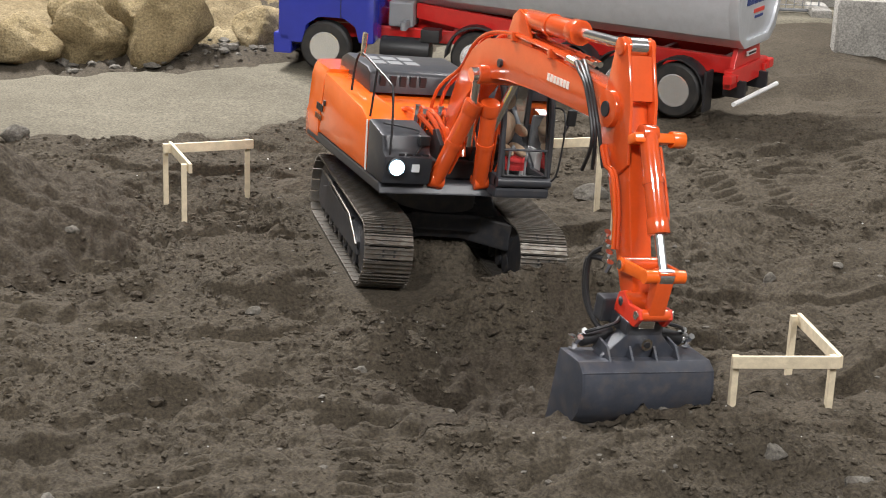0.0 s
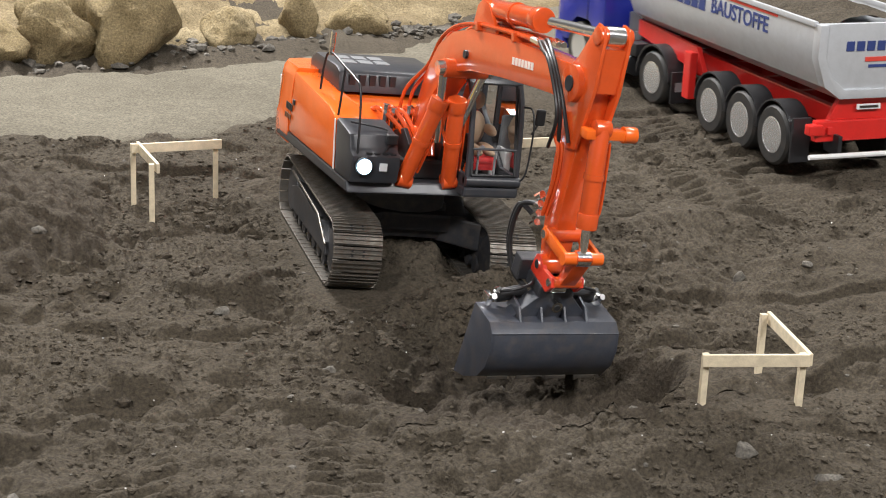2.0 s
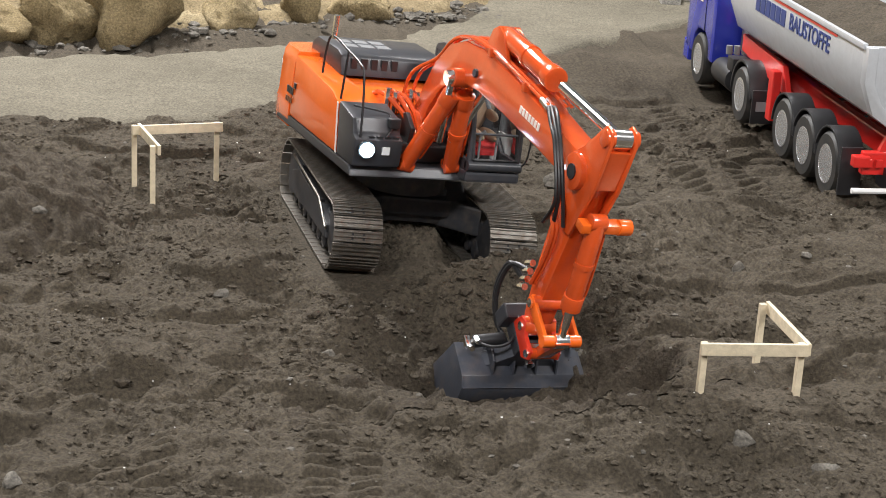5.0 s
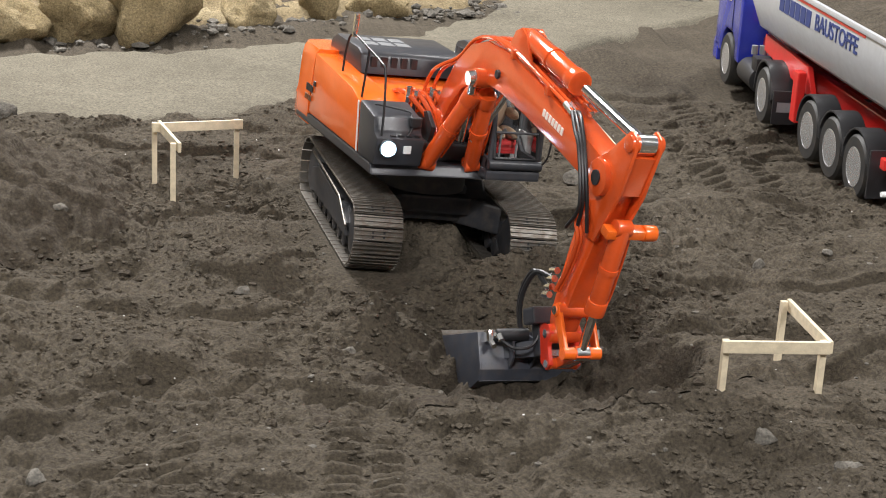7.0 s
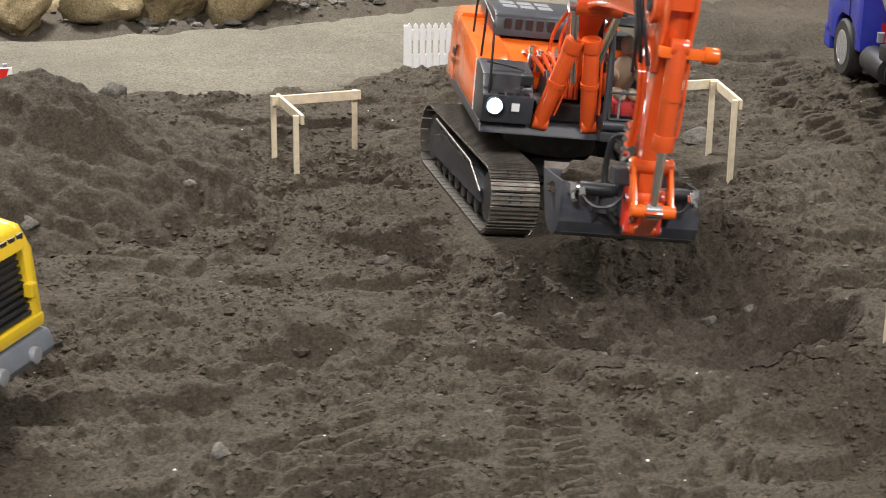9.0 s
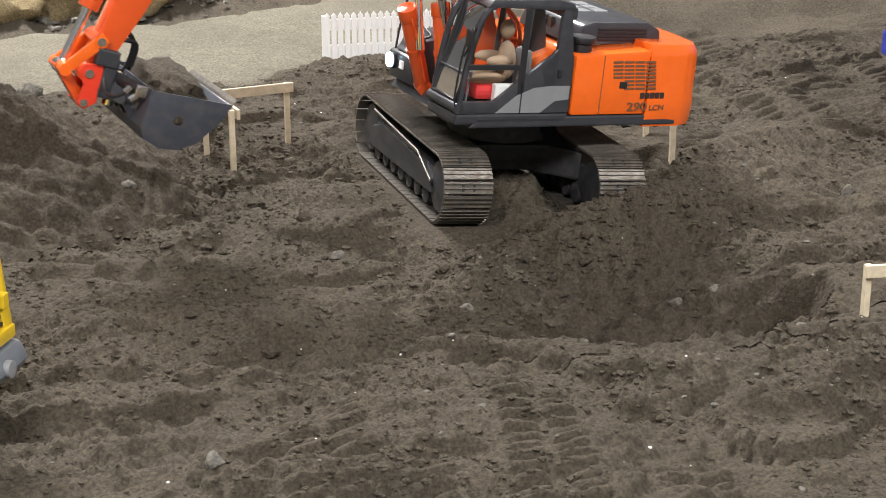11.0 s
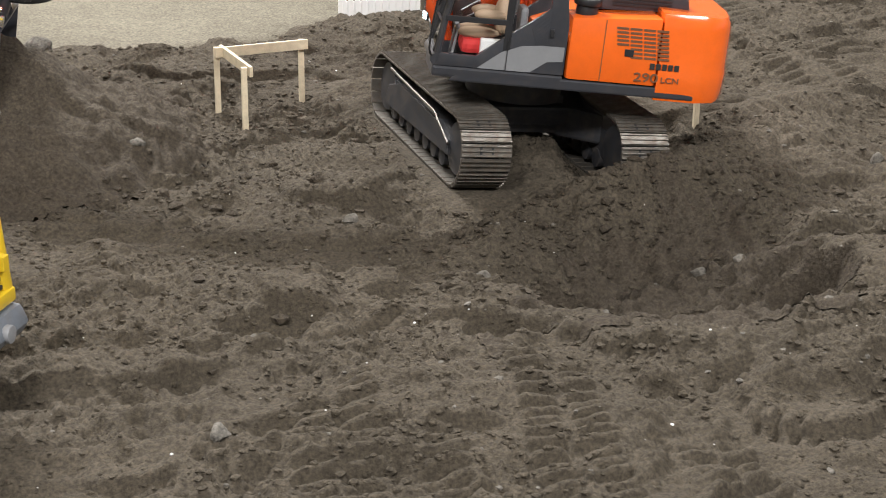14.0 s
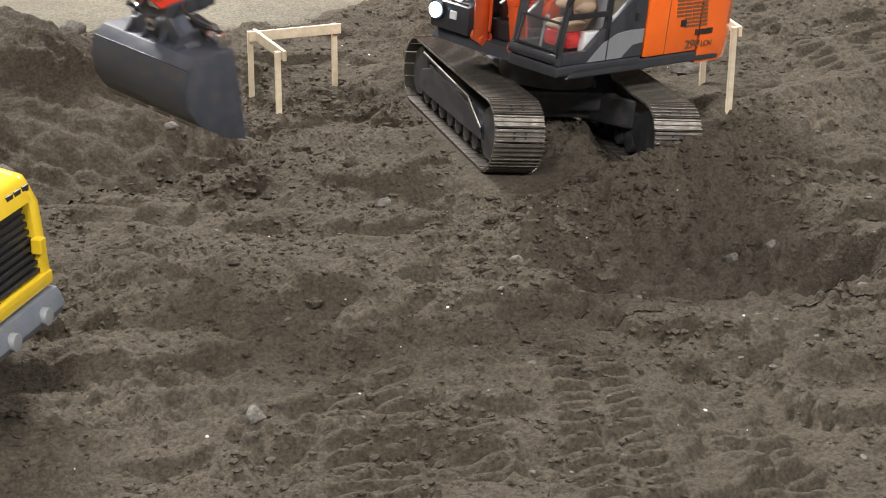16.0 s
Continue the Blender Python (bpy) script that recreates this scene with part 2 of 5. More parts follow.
def writing(name, text, size, material, parent, m, thick=0.0004, squeeze=1.0):
    cu = bpy.data.curves.new(name, "FONT")
    cu.body, cu.size, cu.extrude, cu.offset = text, size, thick, size * 0.012
    cu.align_x, cu.align_y = "CENTER", "CENTER"
    tmp = bpy.data.objects.new(name, cu)
    scene.collection.objects.link(tmp)
    me = bpy.data.meshes.new_from_object(tmp.evaluated_get(bpy.context.evaluated_depsgraph_get()))
    bpy.data.objects.remove(tmp)
    me.transform(Matrix.Diagonal((squeeze, 1, 1, 1)))
    me.materials.append(material)
    ob = new(name, me)
    ob.parent, ob.matrix_basis = parent, m
    return ob


# ---------- ground ----------
RNG = np.random.RandomState(4)
LATT = RNG.rand(256, 256)


def vnoise(x, y):
    xi, yi = np.floor(x).astype(int), np.floor(y).astype(int)
    fx, fy = x - xi, y - yi
    fx, fy = fx * fx * (3 - 2 * fx), fy * fy * (3 - 2 * fy)
    g = lambda i, j: LATT[(xi + i) % 256, (yi + j) % 256]
    return (g(0, 0) * (1 - fx) + g(1, 0) * fx) * (1 - fy) + (g(0, 1) * (1 - fx) + g(1, 1) * fx) * fy - 0.5


def fbm(x, y, scale, octaves=5, gain=0.5):
    s, a = 0, 1
    for k in range(octaves):
        s = s + a * vnoise(x * scale + 17.3 * k, y * scale + 5.1 * k)
        scale, a = scale * 2.03, a * gain
    return s


def smooth(a, b, v):
    s = np.clip((v - a) / (b - a), 0, 1)
    return s * s * (3 - 2 * s)


def blob(x, y, cx, cy, rx, ry, turn=0.0):
    c, s = math.cos(radians(turn)), math.sin(radians(turn))
    dx, dy = x - cx, y - cy
    return ((dx * c + dy * s) / rx) ** 2 + ((dy * c - dx * s) / ry) ** 2


def road_near(x):
    return np.interp(x, [-3, -0.46, -0.27, -0.07, 0.10, 0.30, 0.55, 0.9, 3], [0.44, 0.485, 0.50, 0.56, 0.62, 0.80, 1.02, 1.30, 1.6])


def road_far(x):
    return np.interp(x, [-3, -0.46, -0.11, 0.0, 0.20, 0.38, 0.48, 0.62, 3], [0.86, 0.895, 0.95, 0.985, 1.08, 1.20, 1.42, 1.9, 2.2])


# tread prints: from, to, width, pitch, depth
PRINTS = [((-0.337, -0.515), (-0.392, -0.80), 0.021, 0.0150, 0.0050), ((-0.302, -0.515), (-0.362, -0.80), 0.021, 0.0150, 0.0050),
          ((-0.168, -0.500), (-0.232, -0.80), 0.021, 0.0150, 0.0055), ((-0.140, -0.535), (-0.192, -0.80), 0.021, 0.0150, 0.0050),
          ((-0.100, -0.66), (-0.118, -0.82), 0.022, 0.0150, 0.0045), ((-0.070, -0.66), (-0.085, -0.82), 0.022, 0.0150, 0.0045),
          ((-0.262, -0.555), (-0.205, -0.545), 0.030, 0.013, 0.003), ((-0.255, -0.60), (-0.290, -0.72), 0.026, 0.014, 0.0035), ((-0.050, -0.635), (0.0, -0.70), 0.022, 0.0145, 0.004),
          ((0.19, 0.025), (0.40, 0.000), 0.055, 0.0145, 0.0050), ((0.17, -0.160), (0.37, -0.135), 0.052, 0.0145, 0.0055), ((0.185, -0.255), (0.36, -0.245), 0.050, 0.0145, 0.0045), ((0.30, -0.07), (0.56, -0.05), 0.048, 0.0145, 0.004),
          ((-0.35, 0.085), (-0.15, 0.02), 0.050, 0.0145, 0.004), ((-0.40, 0.03), (-0.23, -0.02), 0.04, 0.0145, 0.003), ((-0.478, -0.19), (-0.455, -0.29), 0.026, 0.015, 0.004),
          ((-0.16, 0.22), (-0.28, 0.05), 0.045, 0.0145, 0.003), ((0.43, 0.45), (0.44, 0.02), 0.03, 0.016, 0.004), ((0.66, 0.60), (0.70, -0.1), 0.035, 0.016, 0.004), ((0.52, 0.62), (0.50, 0.0), 0.03, 0.016, 0.003),
          ((0.10, -0.66), (0.30, -0.74), 0.04, 0.0145, 0.0035)]

# scooped dents with a steep far side: x, y, half width, depth
DENTS = [(-0.366, -0.381, 0.024, 0.016), (-0.180, -0.454, 0.022, 0.015), (-0.261, -0.409, 0.028, 0.012), (-0.331, -0.459, 0.018, 0.008), (-0.150, -0.496, 0.020, 0.010),
         (-0.203, -0.348, 0.034, 0.012), (-0.336, -0.079, 0.034, 0.014), (-0.370, -0.579, 0.014, 0.010), (-0.476, -0.133, 0.022, 0.011), (-0.438, -0.159, 0.018, 0.010),
         (-0.150, -0.130, 0.030, 0.010), (-0.235, -0.615, 0.020, 0.010), (-0.030, -0.610, 0.022, 0.009), (-0.420, -0.500, 0.020, 0.008)]


def heap_of(x, y):
    """The heap of tipped soil beside the machine."""
    return 0.120 * np.clip(1 - np.sqrt(blob(x, y, -0.55, 0.115, 0.27, 0.20, 6)) + 0.16 * fbm(x, y, 12, 4, 0.6), 0, 1) ** 0.95


def pit_of(x, y):
    d = np.sqrt(blob(x, y, 0.034, -0.348, 0.158, 0.172, -8)) + 0.16 * fbm(x, y, 14, 3)
    return -0.052 * (1 - smooth(0.42, 1.05, d))


def height(x, y, fine=True):
    wx, wy = x + 0.04 * fbm(x, y, 5, 2), y + 0.03 * fbm(x + 5, y + 2, 5, 2)
    # broad swells, long dragged ridges and low ledges
    h = 0.014 * fbm(x, y, 3.2, 3) + 0.010 * fbm(x + 3, y, 14, 4, 0.58)
    h = h + 0.024 * fbm(wx * 0.40 + 0.12 * wy + 7, wy * 1.5 + 0.18 * wx + 3, 11, 3, 0.55)
    h = h + 0.009 * smooth(-0.02, 0.045, fbm(wx * 0.55 + 2, wy * 1.35, 8, 3, 0.55)) - 0.004
    h = h - 0.030 * np.clip(fbm(x + 4, y * 1.25 + 9, 15, 2) - 0.30, 0, 1)
    h = h - 0.018 * np.exp(-blob(x, y, -0.05, -0.16, 0.48, 0.30))
    for cx, cy, w, d in DENTS:
        q = blob(wx, wy, cx, cy, w * 1.25, w * 0.75, 8)
        h = h - d * np.exp(-q ** 2) + 0.35 * d * np.exp(-blob(wx, wy, cx, cy + w, w * 1.3, w * 0.45, 8))
    # the digging pit with a crumbling wall towards the machine and a cut at its side
    pit = pit_of(x, y)
    cut = -0.034 * (1 - smooth(0.55, 1.0, np.sqrt(blob(x, y, 0.150, -0.385, 0.050, 0.045, 25)) + 0.40 * fbm(x, y, 22, 3)))
    rim = 0.030 * np.exp(-blob(wx, wy, 0.070, -0.168, 0.115, 0.022, -2)) + 0.010 * np.exp(-blob(x, y, 0.00, -0.565, 0.15, 0.030, 6))
    rim = rim + 0.016 * np.exp(-blob(wx, wy, -0.10, -0.235, 0.035, 0.045)) + 0.024 * np.exp(-blob(wx, wy, 0.13, -0.60, 0.15, 0.045, 12)) + 0.012 * np.exp(-blob(x, y, 0.20, -0.47, 0.07, 0.05))
    # heaps
    heap = 0.8 * heap_of(x, y) - 0.004 * (heap_of(x, y) > 0.003)
    heap = heap + 0.026 * np.exp(-blob(x, y, 0.36, 0.03, 0.11, 0.06, 20)) + 0.02 * np.exp(-blob(x, y, 0.53, -0.10, 0.15, 0.06, 30))
    heap = heap + 0.014 * np.exp(-blob(x, y, -0.2, 0.46, 0.35, 0.03, 3)) + 0.008 * np.exp(-blob(x, y, 0.0, 0.0, 0.05, 0.16))
    h = h + pit + cut + rim + heap
    pressed, lugs = 0 * h, 0 * h
    wander, gaps, jitter = 0.006 * fbm(x, y, 12, 2), smooth(-0.46, -0.12, fbm(x + 9, y, 14, 2)), 0.10 * fbm(x, y, 30, 2)
    for (ax, ay), (bx, by), w, pitch, depth in PRINTS:
        L = math.hypot(bx - ax, by - ay)
        ux, uy = (bx - ax) / L, (by - ay) / L
        s, p = (x - ax) * ux + (y - ay) * uy, (y - ay) * ux - (x - ax) * uy
        p = p + wander
        inside = smooth(0, 0.03, s) * smooth(0, 0.03, L - s) * smooth(w / 2 + .005, w / 2 - .001, np.abs(p)) * gaps
        wave = np.abs(((s + 0.25 * p) / pitch + jitter) % 1 - 0.5) * 2
        lugs = lugs + inside * depth * (-0.9 + 1.5 * smooth(0.2, 0.7, wave))
        pressed = np.maximum(pressed, inside)
    if fine:
        rough = smooth(-0.25, 0.3, fbm(x, y, 7, 2)) * 0.75 + 0.25 + 1.0 * np.exp(-blob(x, y, 0.03, -0.28, 0.20, 0.16))
        crumb = 0.0065 * fbm(x, y, 42, 4, 0.70) + 0.0075 * np.clip(fbm(x + 1, y + 2, 75, 2, 0.75), 0.05, 1) + 0.0042 * fbm(x + 6, y + 1, 170, 2, 0.7)
        h = h + rough * crumb * (1 - 0.75 * pressed)
    h = h + lugs
    # flat under the tracks and on the packed road
    tr = smooth(0.13, 0.06, np.abs(np.abs(x - .006) - 0.0851) * 2.2) * smooth(0.185, 0.15, np.abs(y - .031))
    h = h * (1 - tr) - (0.0225 + 0.105 * (x - .006)) * tr
    ed = 0.05 * fbm(x, y, 10, 3)
    on = smooth(-0.015, 0.03, y - road_near(x) + ed) * smooth(-0.01, 0.02, road_far(x) - y + ed)
    h = h * (1 - on) - 0.006 * on
    # bank behind the boulders
    h = h + 0.5 * smooth(1.15, 2.6, y - 0.55 * np.clip(x, 0, 1)) + 0.25 * smooth(1.2, 3.5, np.abs(x))
    return h


def axis_steps(lo, hi, step, far):
    mid = np.arange(lo, hi + step / 2, step)
    out, s, v = [], step, 0
    while v < far:
        s *= 1.16
        v += s
        out.append(v)
    out = np.array(out)
    return np.concatenate([lo - out[::-1], mid, hi + out])


def sheet(name, xs, ys, zs, material, keep=None):
    nx, ny = len(xs), len(ys)
    X, Y = np.meshgrid(xs, ys)
    co = np.stack([X, Y, zs], -1).reshape(-1, 3)
    i = np.arange(nx * ny).reshape(ny, nx)
    f = np.stack([i[:-1, :-1], i[:-1, 1:], i[1:, 1:], i[1:, :-1]], -1).reshape(-1, 4)
    if keep is not None:
        f = f[keep.reshape(-1)[f].any(1)]
        used = np.unique(f)
        remap = np.zeros(nx * ny, int)
        remap[used] = np.arange(len(used))
        co, f = co[used], remap[f]
    me = bpy.data.meshes.new(name)
    me.from_pydata(co.tolist(), [], f.tolist())
    me.materials.append(material)
    me.shade_smooth()
    return new(name, me)


gx, gy = axis_steps(-0.66, 0.74, 0.0023, 5.0), axis_steps(-0.84, 0.60, 0.0023, 5.0)
GX, GY = np.meshgrid(gx, gy)
tagged(sheet("ground", gx, gy, height(GX, GY), SOIL), "rough brown soil with ruts, clods and a dug pit", "ground", kind="structure")
rx, ry = np.arange(-2.0, 2.0, 0.012), np.arange(0.36, 2.3, 0.012)
RX, RY = np.meshgrid(rx, ry)
ED = 0.05 * fbm(RX, RY, 10, 3)
rz_ = -0.001 + 0.002 * fbm(RX, RY, 6, 3) - 0.03 * (1 - smooth(-0.03, 0.012, RY - road_near(RX) + ED)) - 0.03 * (1 - smooth(-0.03, 0.01, road_far(RX) - RY + ED))
rz_ = rz_ + 0.5 * smooth(1.15, 2.6, RY - 0.55 * np.clip(RX, 0, 1)) + 0.25 * smooth(1.2, 3.5, np.abs(RX))
tagged(sheet("road", rx, ry, rz_, PACKED, rz_ > -0.028), "pale packed sand roadway across the site", "road", kind="structure")


dx_, dy_ = np.arange(-.84, -.26, .003), np.arange(-.10, .36, .003)
DX, DY = np.meshgrid(dx_, dy_)
DH = heap_of(DX, DY)
tagged(sheet("tipped_soil", dx_, dy_, height(DX, DY) + .2 * DH + .006 * np.clip(fbm(DX, DY, 60, 3, .7), -.3, 1), SOIL_DARK, DH > .004), "heap of dark damp tipped soil", "soil heap", kind="stuff")
# sheet in the darker soil colour, kept only where the pit is deep
px_, py_ = np.arange(-.20, .24, .003), np.arange(-.56, -.14, .003)
PX, PY = np.meshgrid(px_, py_)
tagged(sheet("dug_soil", px_, py_, height(PX, PY) + .0016 + smooth(.022, .045, -(pit_of(PX, PY) + .05 * fbm(PX, PY, 18, 3))) * (.010 * np.abs(fbm(PX, PY, 42, 3, .6)) + .006 * fbm(PX, PY, 95, 3, .7)), SOIL_DARK, (pit_of(PX, PY) + .05 * fbm(PX, PY, 18, 3) < -.018)), "darker freshly dug soil lining the pit", "soil", kind="stuff")


def hgt(x, y, fine=True):
    return float(height(np.array([[x]]), np.array([[y]]), fine)[0, 0])


# ---------- excavator ----------
# t, swing, reach, height of the bucket pin, bucket curl, machine pitch
JOINTS = [(0, 8.3, 0.456, 0.104, 2, 0.0), (0.5, 8.5, 0.432, 0.088, 8, 0.0), (1, 8.0, 0.398, 0.074, 14, 0.0), (1.5, 7.7, 0.342, 0.068, 20, 0.0), (2, 7.5, 0.36, 0.104, 14, 0.0), (2.5, 7.9, 0.405, 0.117, 4, 0.0),
          (3, 8.3, 0.437, 0.09, 2, 0.0), (3.3, 8.3, 0.425, 0.078, 3, 0.8), (3.5, 8.2, 0.416, 0.067, 5, 1.5), (4, 8.0, 0.377, 0.048, 12, 1.5), (4.6, 8.1, 0.353, 0.028, 30, 0.6), (5.5, 8.3, 0.342, 0.019, 54, 0.0),
          (6.3, 8.5, 0.347, 0.024, 60, 0.0), (6.5, 8.6, 0.348, 0.022, 61, 0.0), (7, 8.7, 0.351, 0.016, 63, 0.0), (7.5, 8.9, 0.35, 0.022, 66, 0.0), (8, 9.2, 0.356, 0.055, 66, 0.0), (8.5, 9.0, 0.364, 0.1, 70, 0.0),
          (8.75, 1.9, 0.369, 0.108, 80, 0.0), (9, -6.4, 0.372, 0.11, 80, 0.0), (9.25, -14.3, 0.373, 0.105, 80, 0.0), (9.5, -22.6, 0.375, 0.101, 80, 0.0), (9.7, -29.7, 0.377, 0.098, 80, 0.0), (10.2, -50.4, 0.401, 0.105, 82, 0.0),
          (10.8, -75.7, 0.439, 0.122, 78, 0.0), (11.4, -93.0, 0.471, 0.138, 73, 0.0), (12, -100.6, 0.487, 0.134, 68, 0.0), (12.3, -101.8, 0.494, 0.128, 60, 0.0), (12.6, -102.2, 0.5, 0.12, 44, 0.0), (13, -102.4, 0.508, 0.116, 15, 0.0),
          (13.5, -102.6, 0.512, 0.123, -4, 0.0), (14.2, -102.6, 0.516, 0.146, -4, 0.0), (15, -102.2, 0.522, 0.171, 2, 0.0), (15.25, -95.6, 0.52, 0.181, 6, 0.0), (15.5, -84.6, 0.505, 0.192, 10, 0.0), (15.75, -74, 0.5, 0.195, 12, 0.0),
          (16, -62.3, 0.496, 0.191, 12, 0.0)]
FOOT = (0.0294, 0.1344)
L_BOOM, L_ARM = 0.3674, 0.1712
BOOM_X = 0.0085


def joints(t):
    """Values between the rows, on a smooth curve."""
    ts = [r[0] for r in JOINTS]
    i = max(0, min(len(ts) - 2, int(np.searchsorted(ts, t, "right")) - 1))
    a, b = JOINTS[i], JOINTS[i + 1]
    p, n = JOINTS[max(i - 1, 0)], JOINTS[min(i + 2, len(ts) - 1)]
    h = b[0] - a[0]
    s = (t - a[0]) / h
    out = []
    for k in range(1, 6):
        ma = (b[k] - p[k]) / max(b[0] - p[0], 1e-6) * h
        mb = (n[k] - a[k]) / max(n[0] - a[0], 1e-6) * h
        out.append((2 * s ** 3 - 3 * s * s + 1) * a[k] + (s ** 3 - 2 * s * s + s) * ma + (3 * s * s - 2 * s ** 3) * b[k] + (s ** 3 - s * s) * mb)
    return out


def rig(t):
    """Swing matrix, and the poses of boom, arm and bucket in the machine's space. Reach runs along -y."""
    swing, reach, z, curl, pitch = joints(t)
    dx, dz = reach - FOOT[0], z - FOOT[1]
    d = min(math.hypot(dx, dz), L_BOOM + L_ARM - 0.002)
    up = math.acos((L_BOOM ** 2 + d * d - L_ARM ** 2) / (2 * L_BOOM * d))
    b = math.atan2(dz, dx) + up
    ex, ez = FOOT[0] + L_BOOM * math.cos(b), FOOT[1] + L_BOOM * math.sin(b)
    a = math.atan2(z - ez, reach - ex)
    S = pose(-0.0169, -0.0419, 0.0128, 0, 0, swing)
    # local +y of the moving pieces lies along them, local z is their upper side
    turn = lambda ang: Matrix.Rotation(math.pi, 4, "Z") @ Matrix.Rotation(ang, 4, "X")
    boom = S @ Matrix.Translation((BOOM_X, -FOOT[0], FOOT[1])) @ turn(b)
    arm = S @ Matrix.Translation((BOOM_X, -ex, ez)) @ turn(a)
    px, pz = ex + L_ARM * math.cos(a), ez + L_ARM * math.sin(a)
    bucket = S @ Matrix.Translation((BOOM_X, -px, pz)) @ turn(-radians(curl))
    return S, boom, arm, bucket, pitch


exc = thing("excavator", "orange and dark grey model excavator on steel tracks", "excavator")

# undercarriage
TRACK_R, TRACK_L, TRACK_Y, TRACK_Z = 0.035, 0.3133, -0.004, -0.004
for sx in (-1, 1):
    cx = sx * 0.0851
    bm = bmesh.new()
    prism(bm, [(-.128, .026), (-.115, .046), (.115, .046), (.132, .028), (.115, .016), (-.115, .016)], cx - .017, cx + .017, .003)
    prism(bm, [(-.112, .022), (.108, .016), (.095, .040), (.06, .050), (-.070, .047), (-.108, .036)], cx + sx * .010, cx + sx * .0235, .0015)
    frame_ = part("track_frame", bm, CARBODY, exc)
    for y in (-.1195, .1195):
        bm = bmesh.new()
        lathe(bm, [(.012, cx - .020), (.026, cx - .018), (.029, cx - .008), (.029, cx + .008), (.026, cx + .018), (.012, cx + .020)], 24)
        bmesh.ops.transform(bm, matrix=Matrix.Translation((0, y + TRACK_Y, TRACK_R + .0015 + TRACK_Z)), verts=bm.verts)
        part("idler" if y < 0 else "sprocket", bm, CARBODY, frame_, smooth=True)
    for k in range(7):
        bm = bmesh.new()
        lathe(bm, [(.006, cx - .019), (.010, cx - .018), (.010, cx + .018), (.006, cx + .021)], 16)
        bmesh.ops.transform(bm, matrix=Matrix.Translation((0, -.084 + .028 * k, .0135)), verts=bm.verts)
        part("roller", bm, CARBODY, frame_, smooth=True)
    for y in (-.045, .04):
        bm = bmesh.new()
        box(bm, cx + sx * .0205 - .002, cx + sx * .0205 + .003, y - .016, y + .016, .040, .050, .001)
        part("step", bm, BLACK, frame_)
    bm = bmesh.new()
    rod(bm, (cx + sx * .026, -.07, .055), (cx + sx * .026, -.118, .036), .0014, 8)
    rod(bm, (cx + sx * .026, .085, .060), (cx + sx * .026, -.07, .055), .0014, 8)
    part("guard_rail", bm, STEEL, frame_)
    # shoes
    if sx < 0:
        bm = bmesh.new()
        box(bm, -.0262, .0262, -.0064, .0064, -.0012, .0010, .0004)
        for yy in (-.0052, -.0004, .0044):
            box(bm, -.0259, .0259, yy - .0006, yy + .0006, .0008, .0028, .0002)
        box(bm, -.008, .008, -.005, .005, -.005, -.001)
        shoe_me = part("track_shoe", bm, STEEL, frame_).data
        bpy.data.objects.remove(frame_.children[-1])
        # raised black blocks; their colour stands in for the dark of shoe holes
        bm = bmesh.new()
        for xx in (-.006, .006):
            box(bm, xx - .0011, xx + .0011, -.0035, -.0012, .0009, .0016)
            box(bm, xx - .0011, xx + .0011, .0012, .0035, .0009, .0016)
        hole_me = part("bolt", bm, BLACK, frame_).data
        bpy.data.objects.remove(frame_.children[-1])
    straight = TRACK_L - 2 * TRACK_R
    total = 2 * straight + 2 * math.pi * TRACK_R
    count = 50
    for k in range(count):
        s = (k + .5) / count * total
        half = math.pi * TRACK_R
        if s < straight:
            y, z, a = straight / 2 - s, 2 * TRACK_R, 0.0
        elif s < straight + half:
            a = (s - straight) / TRACK_R
            y, z = -straight / 2 - TRACK_R * math.sin(a), TRACK_R + TRACK_R * math.cos(a)
        elif s < 2 * straight + half:
            y, z, a = -straight / 2 + (s - straight - half), 0.0, math.pi
        else:
            a = math.pi + (s - 2 * straight - half) / TRACK_R
            y, z = straight / 2 - TRACK_R * math.sin(a), TRACK_R + TRACK_R * math.cos(a)
        shoe = new("track_shoe", shoe_me)
        shoe.parent = frame_
        shoe.matrix_basis = Matrix.Translation((cx, y + TRACK_Y, z + .0015 + TRACK_Z)) @ Matrix.Rotation(a, 4, "X")
        if k % 2 == 0:
            bolt = new("bolt", hole_me)
            bolt.parent, bolt.matrix_basis = frame_, shoe.matrix_basis.copy()

bm = bmesh.new()
box(bm, -.036, .036, -.055, .055, .030, .072, .004)
for sx in (-1, 1):
    for sy in (-1, 1):
        prism(bm, [(sx * .02, sy * .045), (sx * .068, sy * .088), (sx * .068, sy * .050), (sx * .034, sy * .012)], .028, .060, .003, axis="z")
prism(bm, [(-.062, .040), (-.062, .060), (-.03, .074), (.03, .074), (.062, .060), (.062, .040)], -.06, .06, .003)
part("carbody", bm, CARBODY, exc)
bm = bmesh.new()
rod(bm, (-.015, -.035, .068), (-.015, -.035, .1), .05, 36)
part("slew_ring", bm, CARBODY, exc, smooth=True)

# upper structure; forward is -y
house = part("deck", prism(bmesh.new(), [(-.082, .086), (-.075, .097), (.135, .097), (.165, .092), (.165, .086)], -.094, .094, .002), GREY, exc, "dark grey deck skirt")
bm = bmesh.new()
out = [(-.094, .125), (-.094, .168), (-.086, .188), (-.064, .201), (-.03, .207), (.03, .207), (.064, .201), (.086, .188), (.094, .168), (.094, .125)]
t = bmesh.new()
lv = []
for z, grow in ((.084, .985), (.092, 1.0), (.112, 1.012), (.118, 1.0), (.156, .997), (.166, .985), (.171, .955)):
    lv.append([t.verts.new((x * grow, .12 + (y - .12) * grow, z - .004 * max(0, (y - .17) / .04) * (z > .16))) for x, y in out])
